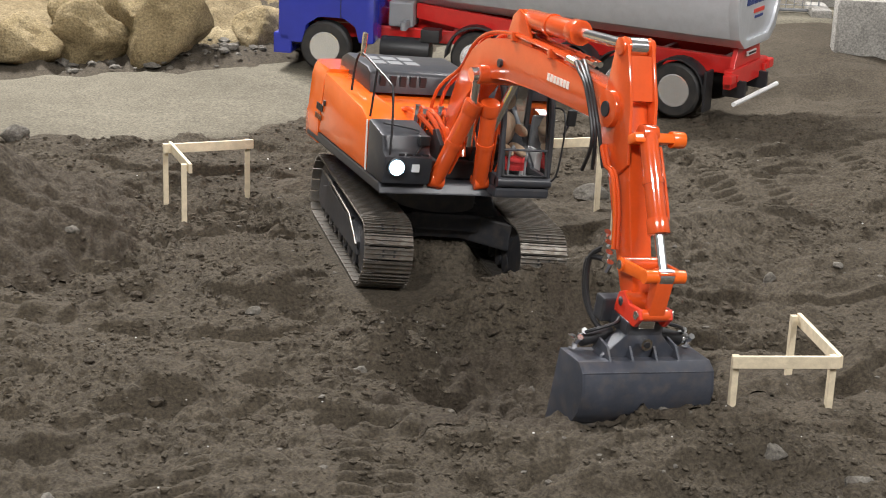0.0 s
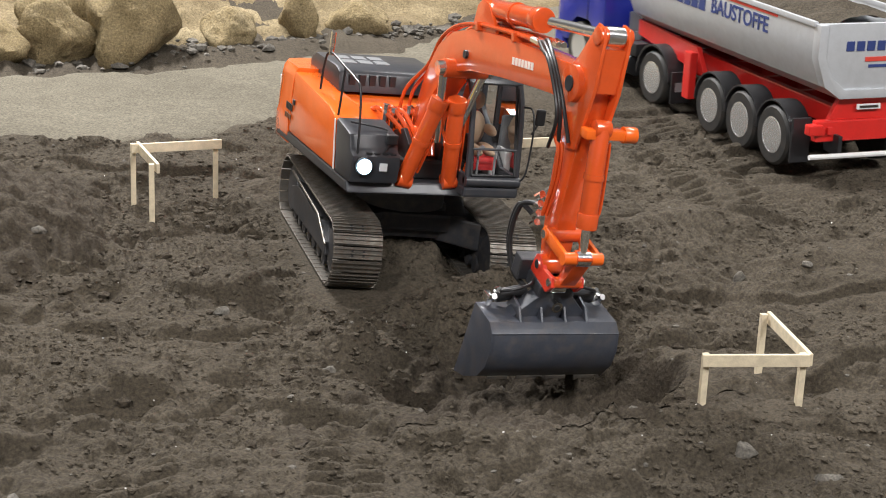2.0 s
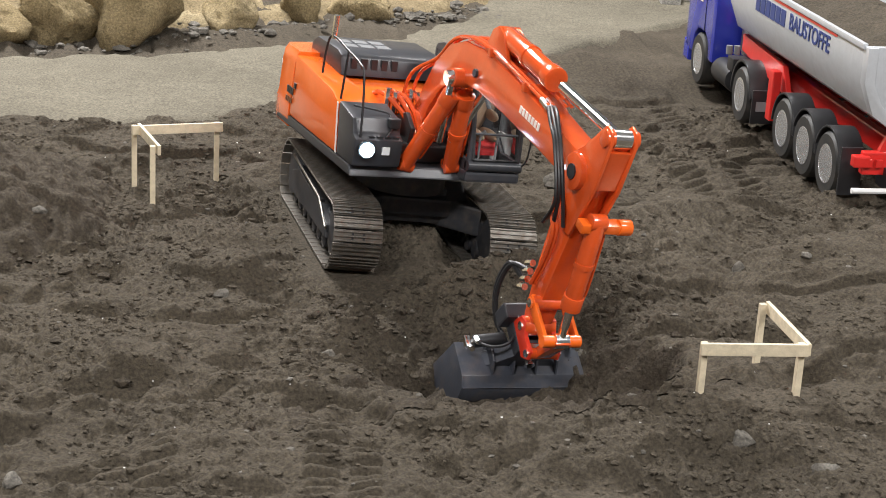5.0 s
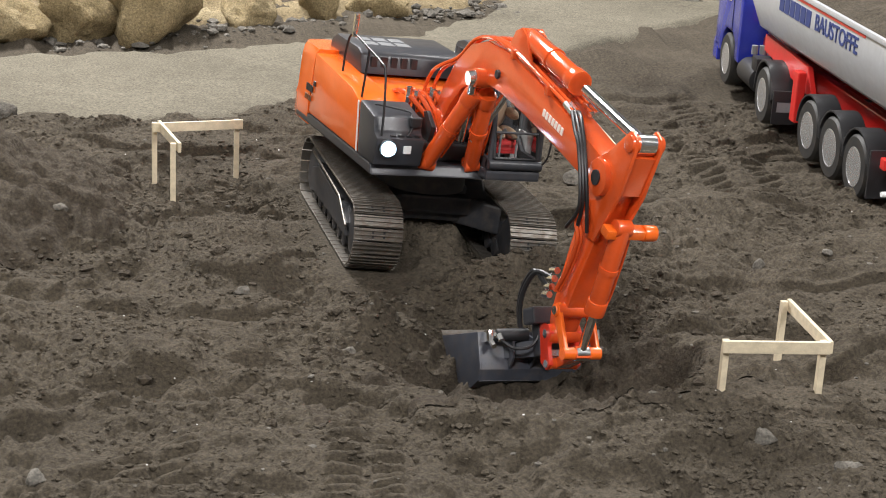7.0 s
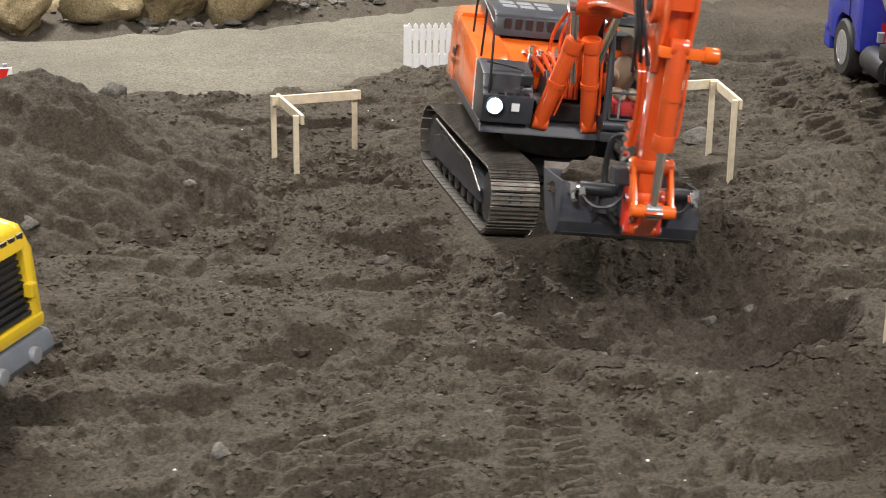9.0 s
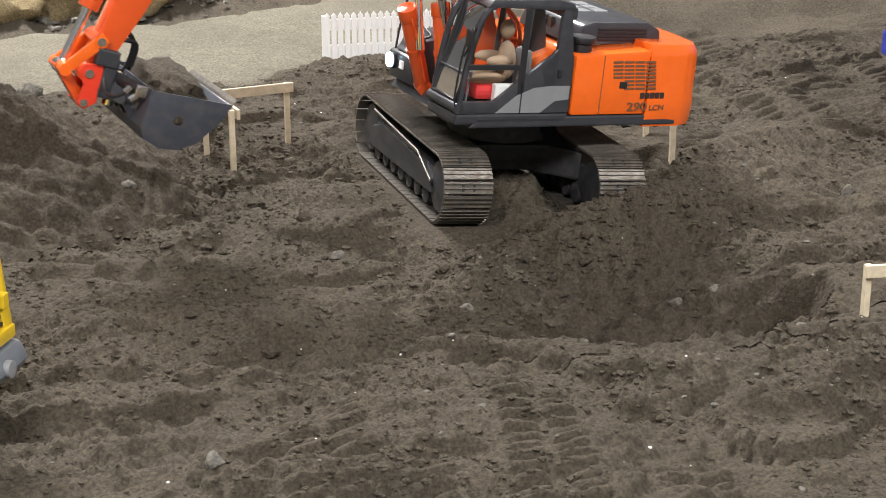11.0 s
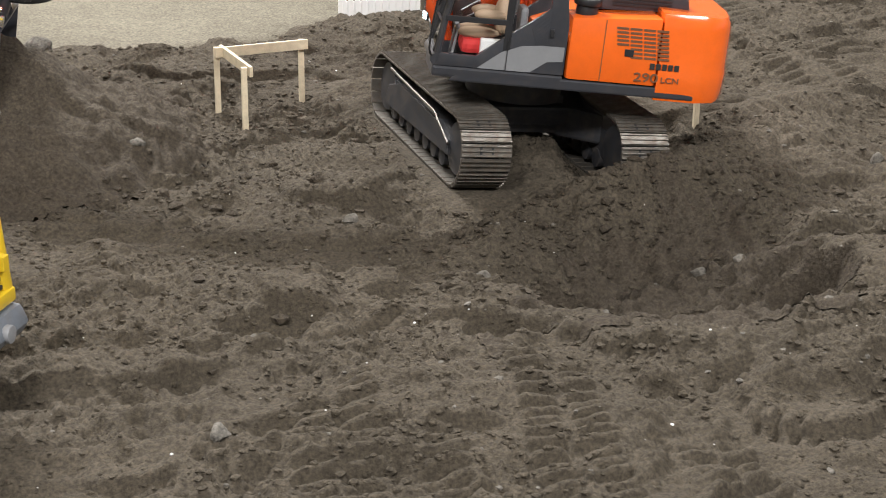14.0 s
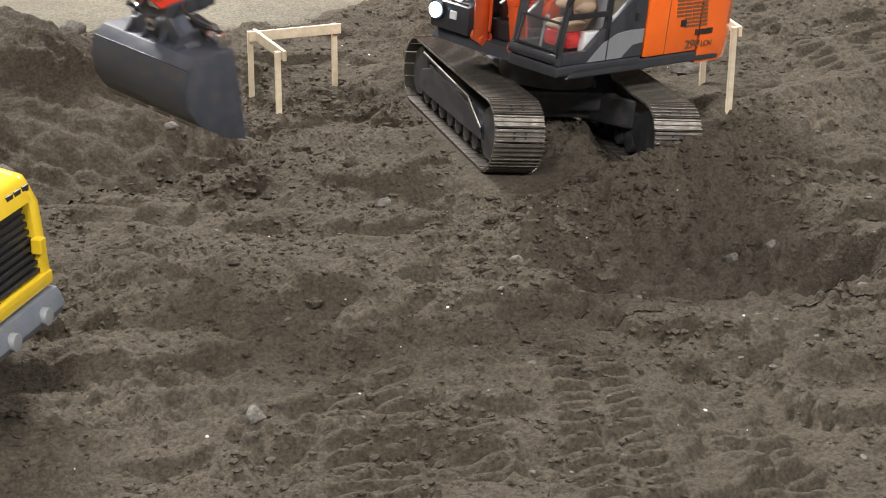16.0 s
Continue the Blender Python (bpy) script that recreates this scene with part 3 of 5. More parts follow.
for a, b in zip(lv, lv[1:]):
    for i in range(len(out)):
        t.faces.new((a[i], a[(i + 1) % len(out)], b[(i + 1) % len(out)], b[i]))
t.faces.new(lv[0])
t.faces.new(lv[-1])
merge(bm, t)
part("counterweight", bm, ORANGE, house, "glossy orange rounded counterweight", smooth=True)
# side panels: right (-x) and left (+x)
part("side_panel", prism(bmesh.new(), [(-.036, .0975), (-.024, .150), (.0, .158), (.124, .168), (.124, .0975)], -.0945, -.058, .004), ORANGE, house, "orange engine side panel", smooth=True)
part("side_panel", prism(bmesh.new(), [(.033, .0975), (.033, .160), (.124, .166), (.124, .0975)], .052, .0945, .004), ORANGE, house, "orange engine side panel with louvres", smooth=True)
part("engine_cover", prism(bmesh.new(), [(.0, .0975), (.0, .146), (.03, .157), (.124, .163), (.124, .0975)], -.0575, .0515, .003), ORANGE, house, "orange engine cover", smooth=True)
bm = bmesh.new()
prism(bm, [(.052, .162), (.060, .184), (.072, .188), (.140, .188), (.156, .180), (.158, .166)], -.066, .058, .004)
hood = part("engine_hood", bm, GREY, house, "raised dark grey engine hood", smooth=True)
for i in range(3):
    for j in range(2):
        bm = bmesh.new()
        box(bm, -.052 + .02 * i, -.036 + .02 * i, .085 + .022 * j, .101 + .022 * j, .1875, .1892, .0006)
        part("hood_vent", bm, GREY_LIGHT, hood)
for j in range(4):
    bm = bmesh.new()
    box(bm, .0575, .0592, .078, .138, .1690 + .0035 * j, .1708 + .0035 * j)
    part("hood_louvre", bm, BLACK, hood)
for j in range(5):
    bm = bmesh.new()
    box(bm, -.0545 + .012 * j, -.047 + .012 * j, .0545, .0585, .170, .182, .0008)
    part("hood_louvre", bm, BLACK, hood)
# louvres, lock and print on the cab side
for k in range(8):
    for c in range(4):
        if k > 4 and c == 0:
            continue
        y0 = .078 + .0135 * c + .0006 * k
        part("louvre", box(bmesh.new(), .0942, .0951, y0, y0 + .0118, .1525 - .0040 * k, .1548 - .0040 * k), PRINT_BROWN, house)
part("lock", box(bmesh.new(), .0938, .0956, .089, .098, .126, .133, .0006), BLACK, house)
part("seam", box(bmesh.new(), .0938, .0949, .0668, .0676, .099, .160), PRINT_BROWN, house)
side = Matrix.Translation((.0952, .1235, .1060)) @ Matrix.Rotation(radians(90), 4, "Z") @ Matrix.Rotation(radians(90), 4, "X")
writing("model_number", "290", .0125, PRINT_BROWN, house, side @ Matrix.Translation((-.010, 0, 0)), squeeze=1.35)
writing("model_letters", "LCN", .008, PRINT_BROWN, house, side @ Matrix.Translation((.0145, -.001, 0)), squeeze=1.2)
for k in range(5):
    part("maker_mark", box(bmesh.new(), .0946, .0955, .1160 + .0062 * k, .1208 + .0062 * k, .1150, .1212, .0003), PRINT_BLACK, house)
for k in range(4):
    part("maker_mark", box(bmesh.new(), -.0955, -.0946, .116 + .0055 * k, .1205 + .0055 * k, .122, .130, .0003), PRINT_BLACK, house)
    part("maker_mark", box(bmesh.new(), -.0955, -.0946, .118 + .0055 * k, .1215 + .0055 * k, .112, .118, .0003), PRINT_BROWN, house)
part("lock", box(bmesh.new(), -.0958, -.0940, .109, .115, .131, .137, .0006), BLACK, house)
bm = bmesh.new()
rod(bm, (.074, .050, .158), (.074, .050, .170), .011, 20, cap=.002)
rod(bm, (.074, .050, .170), (.074, .050, .177), .014, 20, cap=.002)
part("air_filter_cap", bm, BLACK, house, smooth=True)
# grey tool box with steps and the headlight, at the front beside the boom
bm = bmesh.new()
prism(bm, [(-.085, .0975), (-.087, .127), (-.076, .131), (-.070, .146), (-.026, .153), (-.0375, .0975)], -.0945, -.040, .0035)
tool = part("tool_box", bm, GREY, house, "dark grey stepped tool box", smooth=True)
part("panel_edge", prism(bmesh.new(), [(-.0375, .0985), (-.0255, .1505), (-.0225, .1505), (-.0345, .0985)], -.0952, -.0944, 0), PRINT_WHITE, tool)
bm = bmesh.new()
rod(bm, (-.082, -.084, .1170), (-.082, -.0905, .1170), .0095, 24)
part("headlight_housing", bm, BLACK, tool, smooth=True)
bm = bmesh.new()
rod(bm, (-.082, -.0906, .1170), (-.082, -.0930, .1170), .0078, 24)
part("headlight", bm, LED, tool, "glowing white headlight")
part("sticker", box(bmesh.new(), -.0635, -.0555, -.0890, -.0868, .112, .120), WHITE, tool)
bm = bmesh.new()
for k in range(4):
    box(bm, -.078 + .009 * k, -.072 + .009 * k, -.084, -.078, .1275, .1295)
part("tread_plate", bm, BLACK, tool)
bm = bmesh.new()
tube(bm, [(-.088, -.084, .105), (-.088, -.080, .150), (-.0885, -.070, .192), (-.089, -.055, .200), (-.089, -.02, .205), (-.089, .03, .210), (-.089, .045, .195), (-.089, .048, .165)], .0013, 8)
tube(bm, [(-.089, -.02, .205), (-.089, -.018, .17), (-.089, -.016, .150)], .0013, 8)
tube(bm, [(-.052, -.07, .146), (-.052, -.06, .150), (-.089, -.055, .155)], .001, 6)
part("hand_rail", bm, BLACK, house, "thin black tubular hand rail", smooth=True)
bm = bmesh.new()
rod(bm, (-.088, .030, .207), (-.088, .030, .226), .0028, 10)
box(bm, -.0905, -.086, .027, .033, .214, .233, .001)
part("mirror", bm, CHROME, house)
bm = bmesh.new()
box(bm, -.055, -.042, -.078, -.070, .137, .148, .002)
tube(bm, [(-.0485, -.074, .140), (-.058, -.080, .128), (-.064, -.084, .118)], .001, 6)
part("work_light", bm, BLACK, house)
# pipes and valves between boom and engine
for k in range(6):
    bm = bmesh.new()
    x = -.036 + .0115 * k
    tube(bm, [(x, .03, .150), (x, -.005, .158 + .003 * (k % 2)), (x * .6, -.035, .142), (x * .5, -.05, .12)], .0028, 8)
    part("hose", bm, ORANGE2, house, smooth=True)
bm = bmesh.new()
for k in range(8):
    rod(bm, (-.034 + .009 * k, -.012, .140), (-.034 + .009 * k, -.012, .166 - .004 * (k % 3)), .0038, 6)
part("valve_fittings", bm, CHROME, house)
bm = bmesh.new()
box(bm, -.034, .026, -.06, .01, .0975, .118, .003)
for x in (-.021, .017):
    prism(bm, [(-.052, .10), (-.062, .135), (-.042, .148), (-.018, .140), (.0, .10)], x - .0025, x + .0025, .001)
part("boom_bracket", bm, BLACK, house)

# cab
cab = part("cab_floor", box(bmesh.new(), .030, .094, -.106, .024, .0885, .100, .003), GREY, exc, "dark grey glazed cab")
CX0, CX1 = .031, .0938


def glazing(name, corners, parent):
    b = bmesh.new()
    b.faces.new([b.verts.new(c) for c in corners])
    ob = part(name, b, GLASS, parent)
    ob.visible_shadow = False
    return ob


bm = bmesh.new()
for x in (CX0 + .003, CX1 - .003):
    tube(bm, [(x, -.103, .100), (x, -.097, .150), (x, -.088, .190), (x, -.074, .210)], .0034, 8)
    tube(bm, [(x, -.036, .100), (x, -.034, .150), (x, -.030, .210)], .0032, 8)
    prism(bm, [(.0, .100), (.024, .100), (.024, .150), (.016, .205), (.006, .210), (.004, .165), (-.014, .145)], x - .003, x + .003, .001)
    prism(bm, [(-.104, .100), (-.104, .112), (-.064, .112), (-.036, .134), (-.014, .150), (.006, .165), (.006, .100)], x - .003, x + .003, .001)
box(bm, CX0 + .001, CX1 - .001, .018, .024, .10, .140, .002)
rod(bm, (CX0, -.103, .106), (CX1, -.103, .106), .006, 10)
rod(bm, (CX0, -.0745, .209), (CX1, -.0745, .209), .004, 10)
rod(bm, (CX0, -.0985, .140), (CX1, -.0985, .140), .0014, 8)
box(bm, CX0, CX1, .012, .022, .196, .208, .002)
part("cab_frame", bm, GREY, cab, smooth=True)
part("cab_roof", prism(bmesh.new(), [(-.082, .207), (-.076, .2155), (.0, .2165), (.018, .212), (.020, .205)], CX0 - .001, CX1 + .001, .003), GREY, cab, smooth=True)
part("roof_hatch", box(bmesh.new(), .042, .082, -.062, -.02, .2158, .2185, .001), GREY_LIGHT, cab)
part("swoosh", prism(bmesh.new(), [(-.062, .1005), (-.046, .1005), (.022, .1005), (.022, .128), (.0, .128), (-.020, .126), (-.040, .118)], CX1 + .0001, CX1 + .0008, 0), GREY_LIGHT, cab, "light grey swoosh panel")
part("swoosh", prism(bmesh.new(), [(-.010, .1005), (.022, .1005), (.022, .114), (.006, .1125)], CX1 + .0008, CX1 + .0013, 0), GREY, cab)
part("door_handle", box(bmesh.new(), CX1, CX1 + .0018, .006, .010, .137, .145, .0006), BLACK, cab)
part("door_seam", box(bmesh.new(), CX1 + .0009, CX1 + .0016, -.0345, -.0337, .1005, .132), BLACK, cab)
part("window_rail", box(bmesh.new(), CX1 - .002, CX1 + .0006, -.098, -.036, .1445, .150, .0006), BLACK, cab)
part("window_rail", box(bmesh.new(), CX1 - .001, CX1 + .0005, -.0385, -.0315, .12, .206, .0006), BLACK, cab)
for x in (CX1 - .003, CX0 + .003):
    glazing("pane", [(x, y, z) for y, z in [(-.101, .112), (-.064, .112), (-.037, .134), (-.033, .206), (-.078, .206), (-.092, .172)]], cab)
    glazing("pane", [(x, y, z) for y, z in [(-.031, .137), (-.014, .150), (.004, .166), (.006, .206), (-.028, .206)]], cab)
glazing("windscreen", [(CX0 + .005, -.1042, .112), (CX1 - .005, -.1042, .112), (CX1 - .005, -.0774, .207), (CX0 + .005, -.0774, .207)], cab)
bm = bmesh.new()
tube(bm, [(CX0 + .006, -.1046, .113), (CX1 - .006, -.1046, .113), (CX1 - .006, -.0785, .206), (CX0 + .006, -.0785, .206), (CX0 + .006, -.1046, .113)], .0019, 8, 1)
part("window_gasket", bm, BLACK, cab)
bm = bmesh.new()
tube(bm, [(.092, -.106, .107), (.097, -.111, .12), (.100, -.108, .165), (.099, -.100, .185), (.0925, -.092, .186)], .0011, 6)
rod(bm, (.099, -.106, .16), (.106, -.105, .172), .001, 6)
part("mirror_arm", bm, BLACK, cab)
part("mirror", box(bmesh.new(), .101, .112, -.108, -.104, .170, .188, .002), BLACK, cab)
bm = bmesh.new()
box(bm, .048, .078, -.048, -.018, .100, .119, .004)
box(bm, .050, .076, -.022, -.014, .115, .160, .004)
part("seat", bm, GREY_LIGHT, cab, "light grey driver seat")
part("seat_cover", box(bmesh.new(), .047, .079, -.078, -.044, .110, .126, .006), SEAT_RED, cab, "red cloth seat cushion")
part("console", box(bmesh.new(), .078, .086, -.06, -.03, .100, .128, .002), WHITE, cab)
bm = bmesh.new()
for x in (.052, .072):
    rod(bm, (x, -.086, .100), (x, -.082, .134), .0014, 8)
    rod(bm, (x, -.082, .134), (x + .004, -.084, .140), .0022, 8)
part("control_lever", bm, GREY_LIGHT, cab)
# driver doll, one plain shape
bm = bmesh.new()
for c, r in (((.063, -.038, .148), (.013, .009, .020)), ((.063, -.040, .180), (.0075, .008, .010)), ((.050, -.052, .150), (.0045, .016, .006)), ((.076, -.052, .150), (.0045, .016, .006)),
             ((.055, -.062, .131), (.006, .022, .006)), ((.071, -.062, .131), (.006, .022, .006))):
    tmp = bmesh.new()
    bmesh.ops.create_uvsphere(tmp, u_segments=14, v_segments=10, radius=1)
    merge(bm, tmp, Matrix.LocRotScale(c, None, r))
doll = part("driver_doll", bm, SKIN, cab, "plain beige driver doll in the seat", smooth=True)

# boom: local y runs to the arm pin, z up
mid = [(0, 0, .024), (.018, .028, .028), (.045, .055, .034), (.075, .071, .039), (.105, .075, .042), (.15, .069, .042), (.215, .051, .040), (.288, .027, .036), (.336, .010, .033), (.3674, 0, .030)]
top, low = [], []
for i, (y, z, w) in enumerate(mid):
    a, b = mid[max(i - 1, 0)], mid[min(i + 1, len(mid) - 1)]
    l = math.hypot(b[0] - a[0], b[1] - a[1])
    ny, nz = -(b[1] - a[1]) / l, (b[0] - a[0]) / l
    top.append((y + ny * w / 2, z + nz * w / 2))
    low.append((y - ny * w / 2, z - nz * w / 2))
bm = bmesh.new()
prism(bm, top + low[::-1], -.0135, .0135, .0022)
boom = part("boom", bm, ORANGE2, exc, "glossy orange curved boom", smooth=True)
for c, r, w in (((.0, 0.0), .014, .018), ((.3674, .0), .017, .0195), ((.105, .058), .010, .024)):
    part("boom_boss", rod(bmesh.new(), (-w, c[0], c[1]), (w, c[0], c[1]), r, 24, cap=.0015), ORANGE2, boom, smooth=True)
for x in (-.0095, .0095):
    part("ram_bracket", prism(bmesh.new(), [(.140, .080), (.163, .112), (.176, .116), (.188, .108), (.206, .072)], x - .002, x + .002, .001), ORANGE2, boom, smooth=True)
for hw, py, pz, pr, seg in ((.0262, .105, .058, .005, 6), (.0210, .3674, 0, .007, 18), (.0165, .140, .066, .0045, 6)):
    part("boom_pin", rod(bmesh.new(), (-hw, py, pz), (hw, py, pz), pr, seg), CARBODY, boom)
for x in (-.0125, -.0065, .0065, .0125):
    bm = bmesh.new()
    way = [(x * 1.7, -.030, .012), (x * 1.6, -.008, .052)] + [(x, y + .004, z + .004) for y, z in top[2:7]] + [(x, .298, .050)]
    tube(bm, way, .0021, 8, 5)
    part("oil_pipe", bm, ORANGE2, boom, smooth=True)
for y, z in ((.17, .088), (.25, .062)):
    bm = bmesh.new()
    box(bm, -.017, .017, y - .003, y + .003, z - .004, z + .005, .001)
    part("pipe_clamp", bm, ORANGE2, boom)
for x in (-.0125, -.0065, .0065, .0125):
    part("pipe_fitting", rod(bmesh.new(), (x, .283, .055), (x, .299, .048), .0032, 6), CHROME, boom)
    part("pipe_fitting", rod(bmesh.new(), (x * 1.7, -.031, .008), (x * 1.7, -.028, .022), .0034, 6), CHROME, boom)
for k in range(3):
    bm = bmesh.new()
    x = .016 + .003 * k
    tube(bm, [(.008 + .003 * k, .300, .050), (x, .322, .046 - .004 * k), (x + .006, .346, .020), (x + .007, .360, -.014 - .006 * k), (x + .001, .358 - .014 * k, -.052)], .0018, 8)
    part("hose", bm, BLACK, boom, smooth=True)
for k in range(7):
    part("maker_mark", box(bmesh.new(), .0132, .0142, .250 + .0068 * k, .2545 + .0068 * k, -.0035, .0035, 0, Matrix.Translation((0, .0, .0)) @ Matrix.Translation((0, .262, .036)) @ Matrix.Rotation(radians(-17), 4, "X") @ Matrix.Translation((0, -.27, 0))), PRINT_WHITE, boom)

# arm: local y runs to the bucket pin, z is the outer side
bm = bmesh.new()
plate = [(-.060, .020), (-.058, .031), (-.048, .036), (.0, .034), (.055, .020), (.06, .0), (.05, -.018), (.02, -.022), (-.010, -.018), (-.024, -.004)]
prism(bm, plate, -.0140, -.0105, .001)
prism(bm, plate, .0105, .0140, .001)
prism(bm, [(-.022, .003), (.0, .022), (.05, .018), (.11, .012), (.160, .008), (.172, .004), (.172, -.010), (.155, -.014), (.095, -.019), (.02, -.022), (-.012, -.018)], -.0105, .0105, .002)
prism(bm, [(-.040, .034), (.0, .031), (.0, .026), (-.040, .028)], -.0107, .0107, 0)
rod(bm, (-.0188, 0, 0), (.0188, 0, 0), .015, 24, cap=.0015)
rod(bm, (-.0165, -.050, .026), (.0165, -.050, .026), .0080, 20, cap=.001)
rod(bm, (-.016, .1712, 0), (.016, .1712, 0), .0095, 20, cap=.001)
rod(bm, (-.0175, .140, .006), (.0175, .140, .006), .007, 18)
arm_ = part("arm", bm, ORANGE2, exc, "orange dipper arm", smooth=True)
bmesh_bar = bmesh.new()
box(bmesh_bar, -.028, .0165, .030, .039, .028, .042, .002)
rod(bmesh_bar, (-.022, .0345, .036), (-.035, .0345, .036), .0075, 14, cap=.001)
part("light_bar", bmesh_bar, ORANGE, arm_, smooth=True)
for x in (-.0185, .0185):
    part("arm_pin", rod(bmesh.new(), (x - .002, 0, 0), (x + .002, 0, 0), .006, 14), CHROME, arm_)
    part("arm_pin", rod(bmesh.new(), (x - .002, .140, .006), (x + .002, .140, .006), .0042, 12), CHROME, arm_)
for x in (.0160, .0197):
    bm = bmesh.new()
    tube(bm, [(x, .03, -.012), (x + .002, .05, -.004), (x + .002, .06, .006), (x, .09, .004), (x, .125, -.004)], .002, 8)
    part("oil_pipe", bm, ORANGE2, arm_, smooth=True)
for k in range(4):
    part("pipe_fitting", rod(bmesh.new(), (.019, .108 + .009 * k, -.012), (.019, .114 + .009 * k, -.021), .0034, 8), CHROME, arm_)
for k in range(2):
    bm = bmesh.new()
    tube(bm, [(.019, .120 + .012 * k, -.019), (.025, .128, -.038 - .003 * k), (.027, .160, -.044 - .003 * k), (.025, .188, -.032), (.018, .200, -.012)], .0025, 8)
    part("hose", bm, BLACK, arm_, smooth=True)

# rams: pieces whose local z runs from pin to pin
def ram_barrel(name, length, r, parent):
    b = bmesh.new()
    rod(b, (0, 0, 0), (0, 0, length), r, 20, cap=.0008)
    rod(b, (0, 0, length - .014), (0, 0, length), r * 1.16, 20, cap=.0008)
    rod(b, (0, 0, length * .45), (0, 0, length * .45 + .005), r * 1.12, 20)
    rod(b, (-r * .9, 0, 0), (r * .9, 0, 0), r * .95, 16, cap=.0008)
    tube(b, [(r * 1.2, 0, .012), (r * 1.3, 0, .02), (r * 1.3, 0, length - .02), (r * .9, 0, length - .008)], .0016, 6)
    return part(name, b, ORANGE2, parent, "orange ram barrel", smooth=True)


def ram_rod(name, length, r, parent):
    b = bmesh.new()
    rod(b, (0, 0, -length), (0, 0, 0), r, 16)
    rod(b, (-r * 1.6, 0, 0), (r * 1.6, 0, 0), r * 1.7, 16)
    return part(name, b, CHROME, parent, "chromed ram rod", smooth=True)


RAMS = []
for x in (-.030, .030):
    RAMS.append((ram_barrel("boom_ram", .098, .0088, exc), ram_rod("boom_ram_rod", .085, .0045, exc), ("house", (-.004 + x * .86, -.075, .100)), ("boom", (x * .78, .105, .058))))
RAMS.append((ram_barrel("arm_ram", .112, .0105, exc), ram_rod("arm_ram_rod", .118, .0052, exc), ("boom", (0, .176, .106)), ("arm", (0, -.050, .026))))
RAMS.append((ram_barrel("bucket_ram", .090, .0085, exc), ram_rod("bucket_ram_rod", .075, .0042, exc), ("arm", (0, .030, .036)), ("link", (0, 0, 0))))
bm = bmesh.new()
for x in (-.0165, .0165):
    prism(bm, [(-.006, -.006), (.044, -.005), (.048, 0), (.044, .005), (-.006, .006)], x - .002, x + .002, .001)
rod(bm, (-.0195, 0, 0), (.0195, 0, 0), .006, 16)
rod(bm, (-.0195, .042, 0), (.0195, .042, 0), .006, 16)
link = part("bucket_link", bm, ORANGE, exc, smooth=True)
bm = bmesh.new()
prism(bm, [(-.006, -.006), (.038, -.005), (.042, 0), (.038, .005), (-.006, .006)], -.008, .008, .0015)
rod(bm, (-.014, 0, 0), (.014, 0, 0), .0055, 16)
rod(bm, (-.014, .037, 0), (.014, .037, 0), .0055, 16)
link2 = part("coupler_link", bm, ORANGE2, exc, smooth=True)

# bucket: pin at the origin, at no curl y forward (away from the machine) and z up
CUT = [(-.006, -.046), (.030, -.044), (.040, -.050), (.0455, -.066), (.044, -.084), (.034, -.101), (.012, -.117), (-.010, -.1265)]
inner = [(-.009, -.1235), (.011, -.1145), (.032, -.099), (.0415, -.083), (.043, -.066), (.038, -.0525), (.029, -.047), (-.006, -.0485)]
BW = .064
bm = bmesh.new()
prism(bm, CUT + inner, -BW, BW, .0004)
for x in (-BW, BW):
    prism(bm, CUT, x - .0013, x + .0013, .0004)
box(bm, -BW, BW, .0395, .0405, -.0512, -.0500)
shell = part("bucket", bm, BUCKET, exc, "wide dark grey tilting ditch bucket", smooth=True)
part("cutting_edge", prism(bmesh.new(), [(-.016, -.1285), (.010, -.1185), (.011, -.1165), (-.012, -.1262)], -BW - .001, BW + .001, .0003), STEEL, shell)
for k in range(4):
    part("wear_strip", box(bmesh.new(), -.055 + .030 * k, -.034 + .030 * k, .0395, .0412, -.1005, -.0975, .0003, Matrix.Translation((0, -.004, -.002))), STEEL, shell)
bm = bmesh.new()
for x in (-.034, -.012, .012, .034):
    prism(bm, [(-.004, -.046), (.030, -.044), (.02, -.034), (.002, -.032)], x - .0012, x + .0012, .0003)
prism(bm, [(-.040, -.046), (-.016, -.022), (.016, -.022), (.040, -.046)], .004, .020, .001, axis="y")
part("tilt_saddle", bm, BUCKET, shell)
bm = bmesh.new()
rod(bm, (0, -.006, -.030), (0, .0275, -.030), .0055, 18)
part("tilt_pin", bm, CHROME, shell, smooth=True)
bm = bmesh.new()
rod(bm, (0, .0277, -.030), (0, .0285, -.030), .0028, 14)
part("tilt_pin_hole", bm, BLACK, shell)
for sx in (-1, 1):
    bm = bmesh.new()
    rod(bm, (sx * .020, -.002, -.030), (sx * .050, -.002, -.037), .0062, 16, cap=.0006)
    part("tilt_ram", bm, BLACK, shell, smooth=True)
    bm = bmesh.new()
    rod(bm, (sx * .050, -.002, -.037), (sx * .057, -.002, -.039), .003, 12)
    box(bm, sx * .057 - .003, sx * .057 + .003, -.007, .004, -.044, -.033, .001)
    rod(bm, (sx * .050, -.002, -.030), (sx * .050, .004, -.026), .003, 6)
    rod(bm, (sx * .056, .003, -.036), (sx * .056, .009, -.030), .003, 6)
    part("tilt_ram_rod", bm, CHROME, shell, smooth=True)
    bm = bmesh.new()
    tube(bm, [(sx * .050, .003, -.028), (sx * .040, .012, -.020), (sx * .024, .010, -.016), (sx * .014, -.004, -.014)], .0016, 6)
    part("hose", bm, BLACK, shell, smooth=True)
bm = bmesh.new()
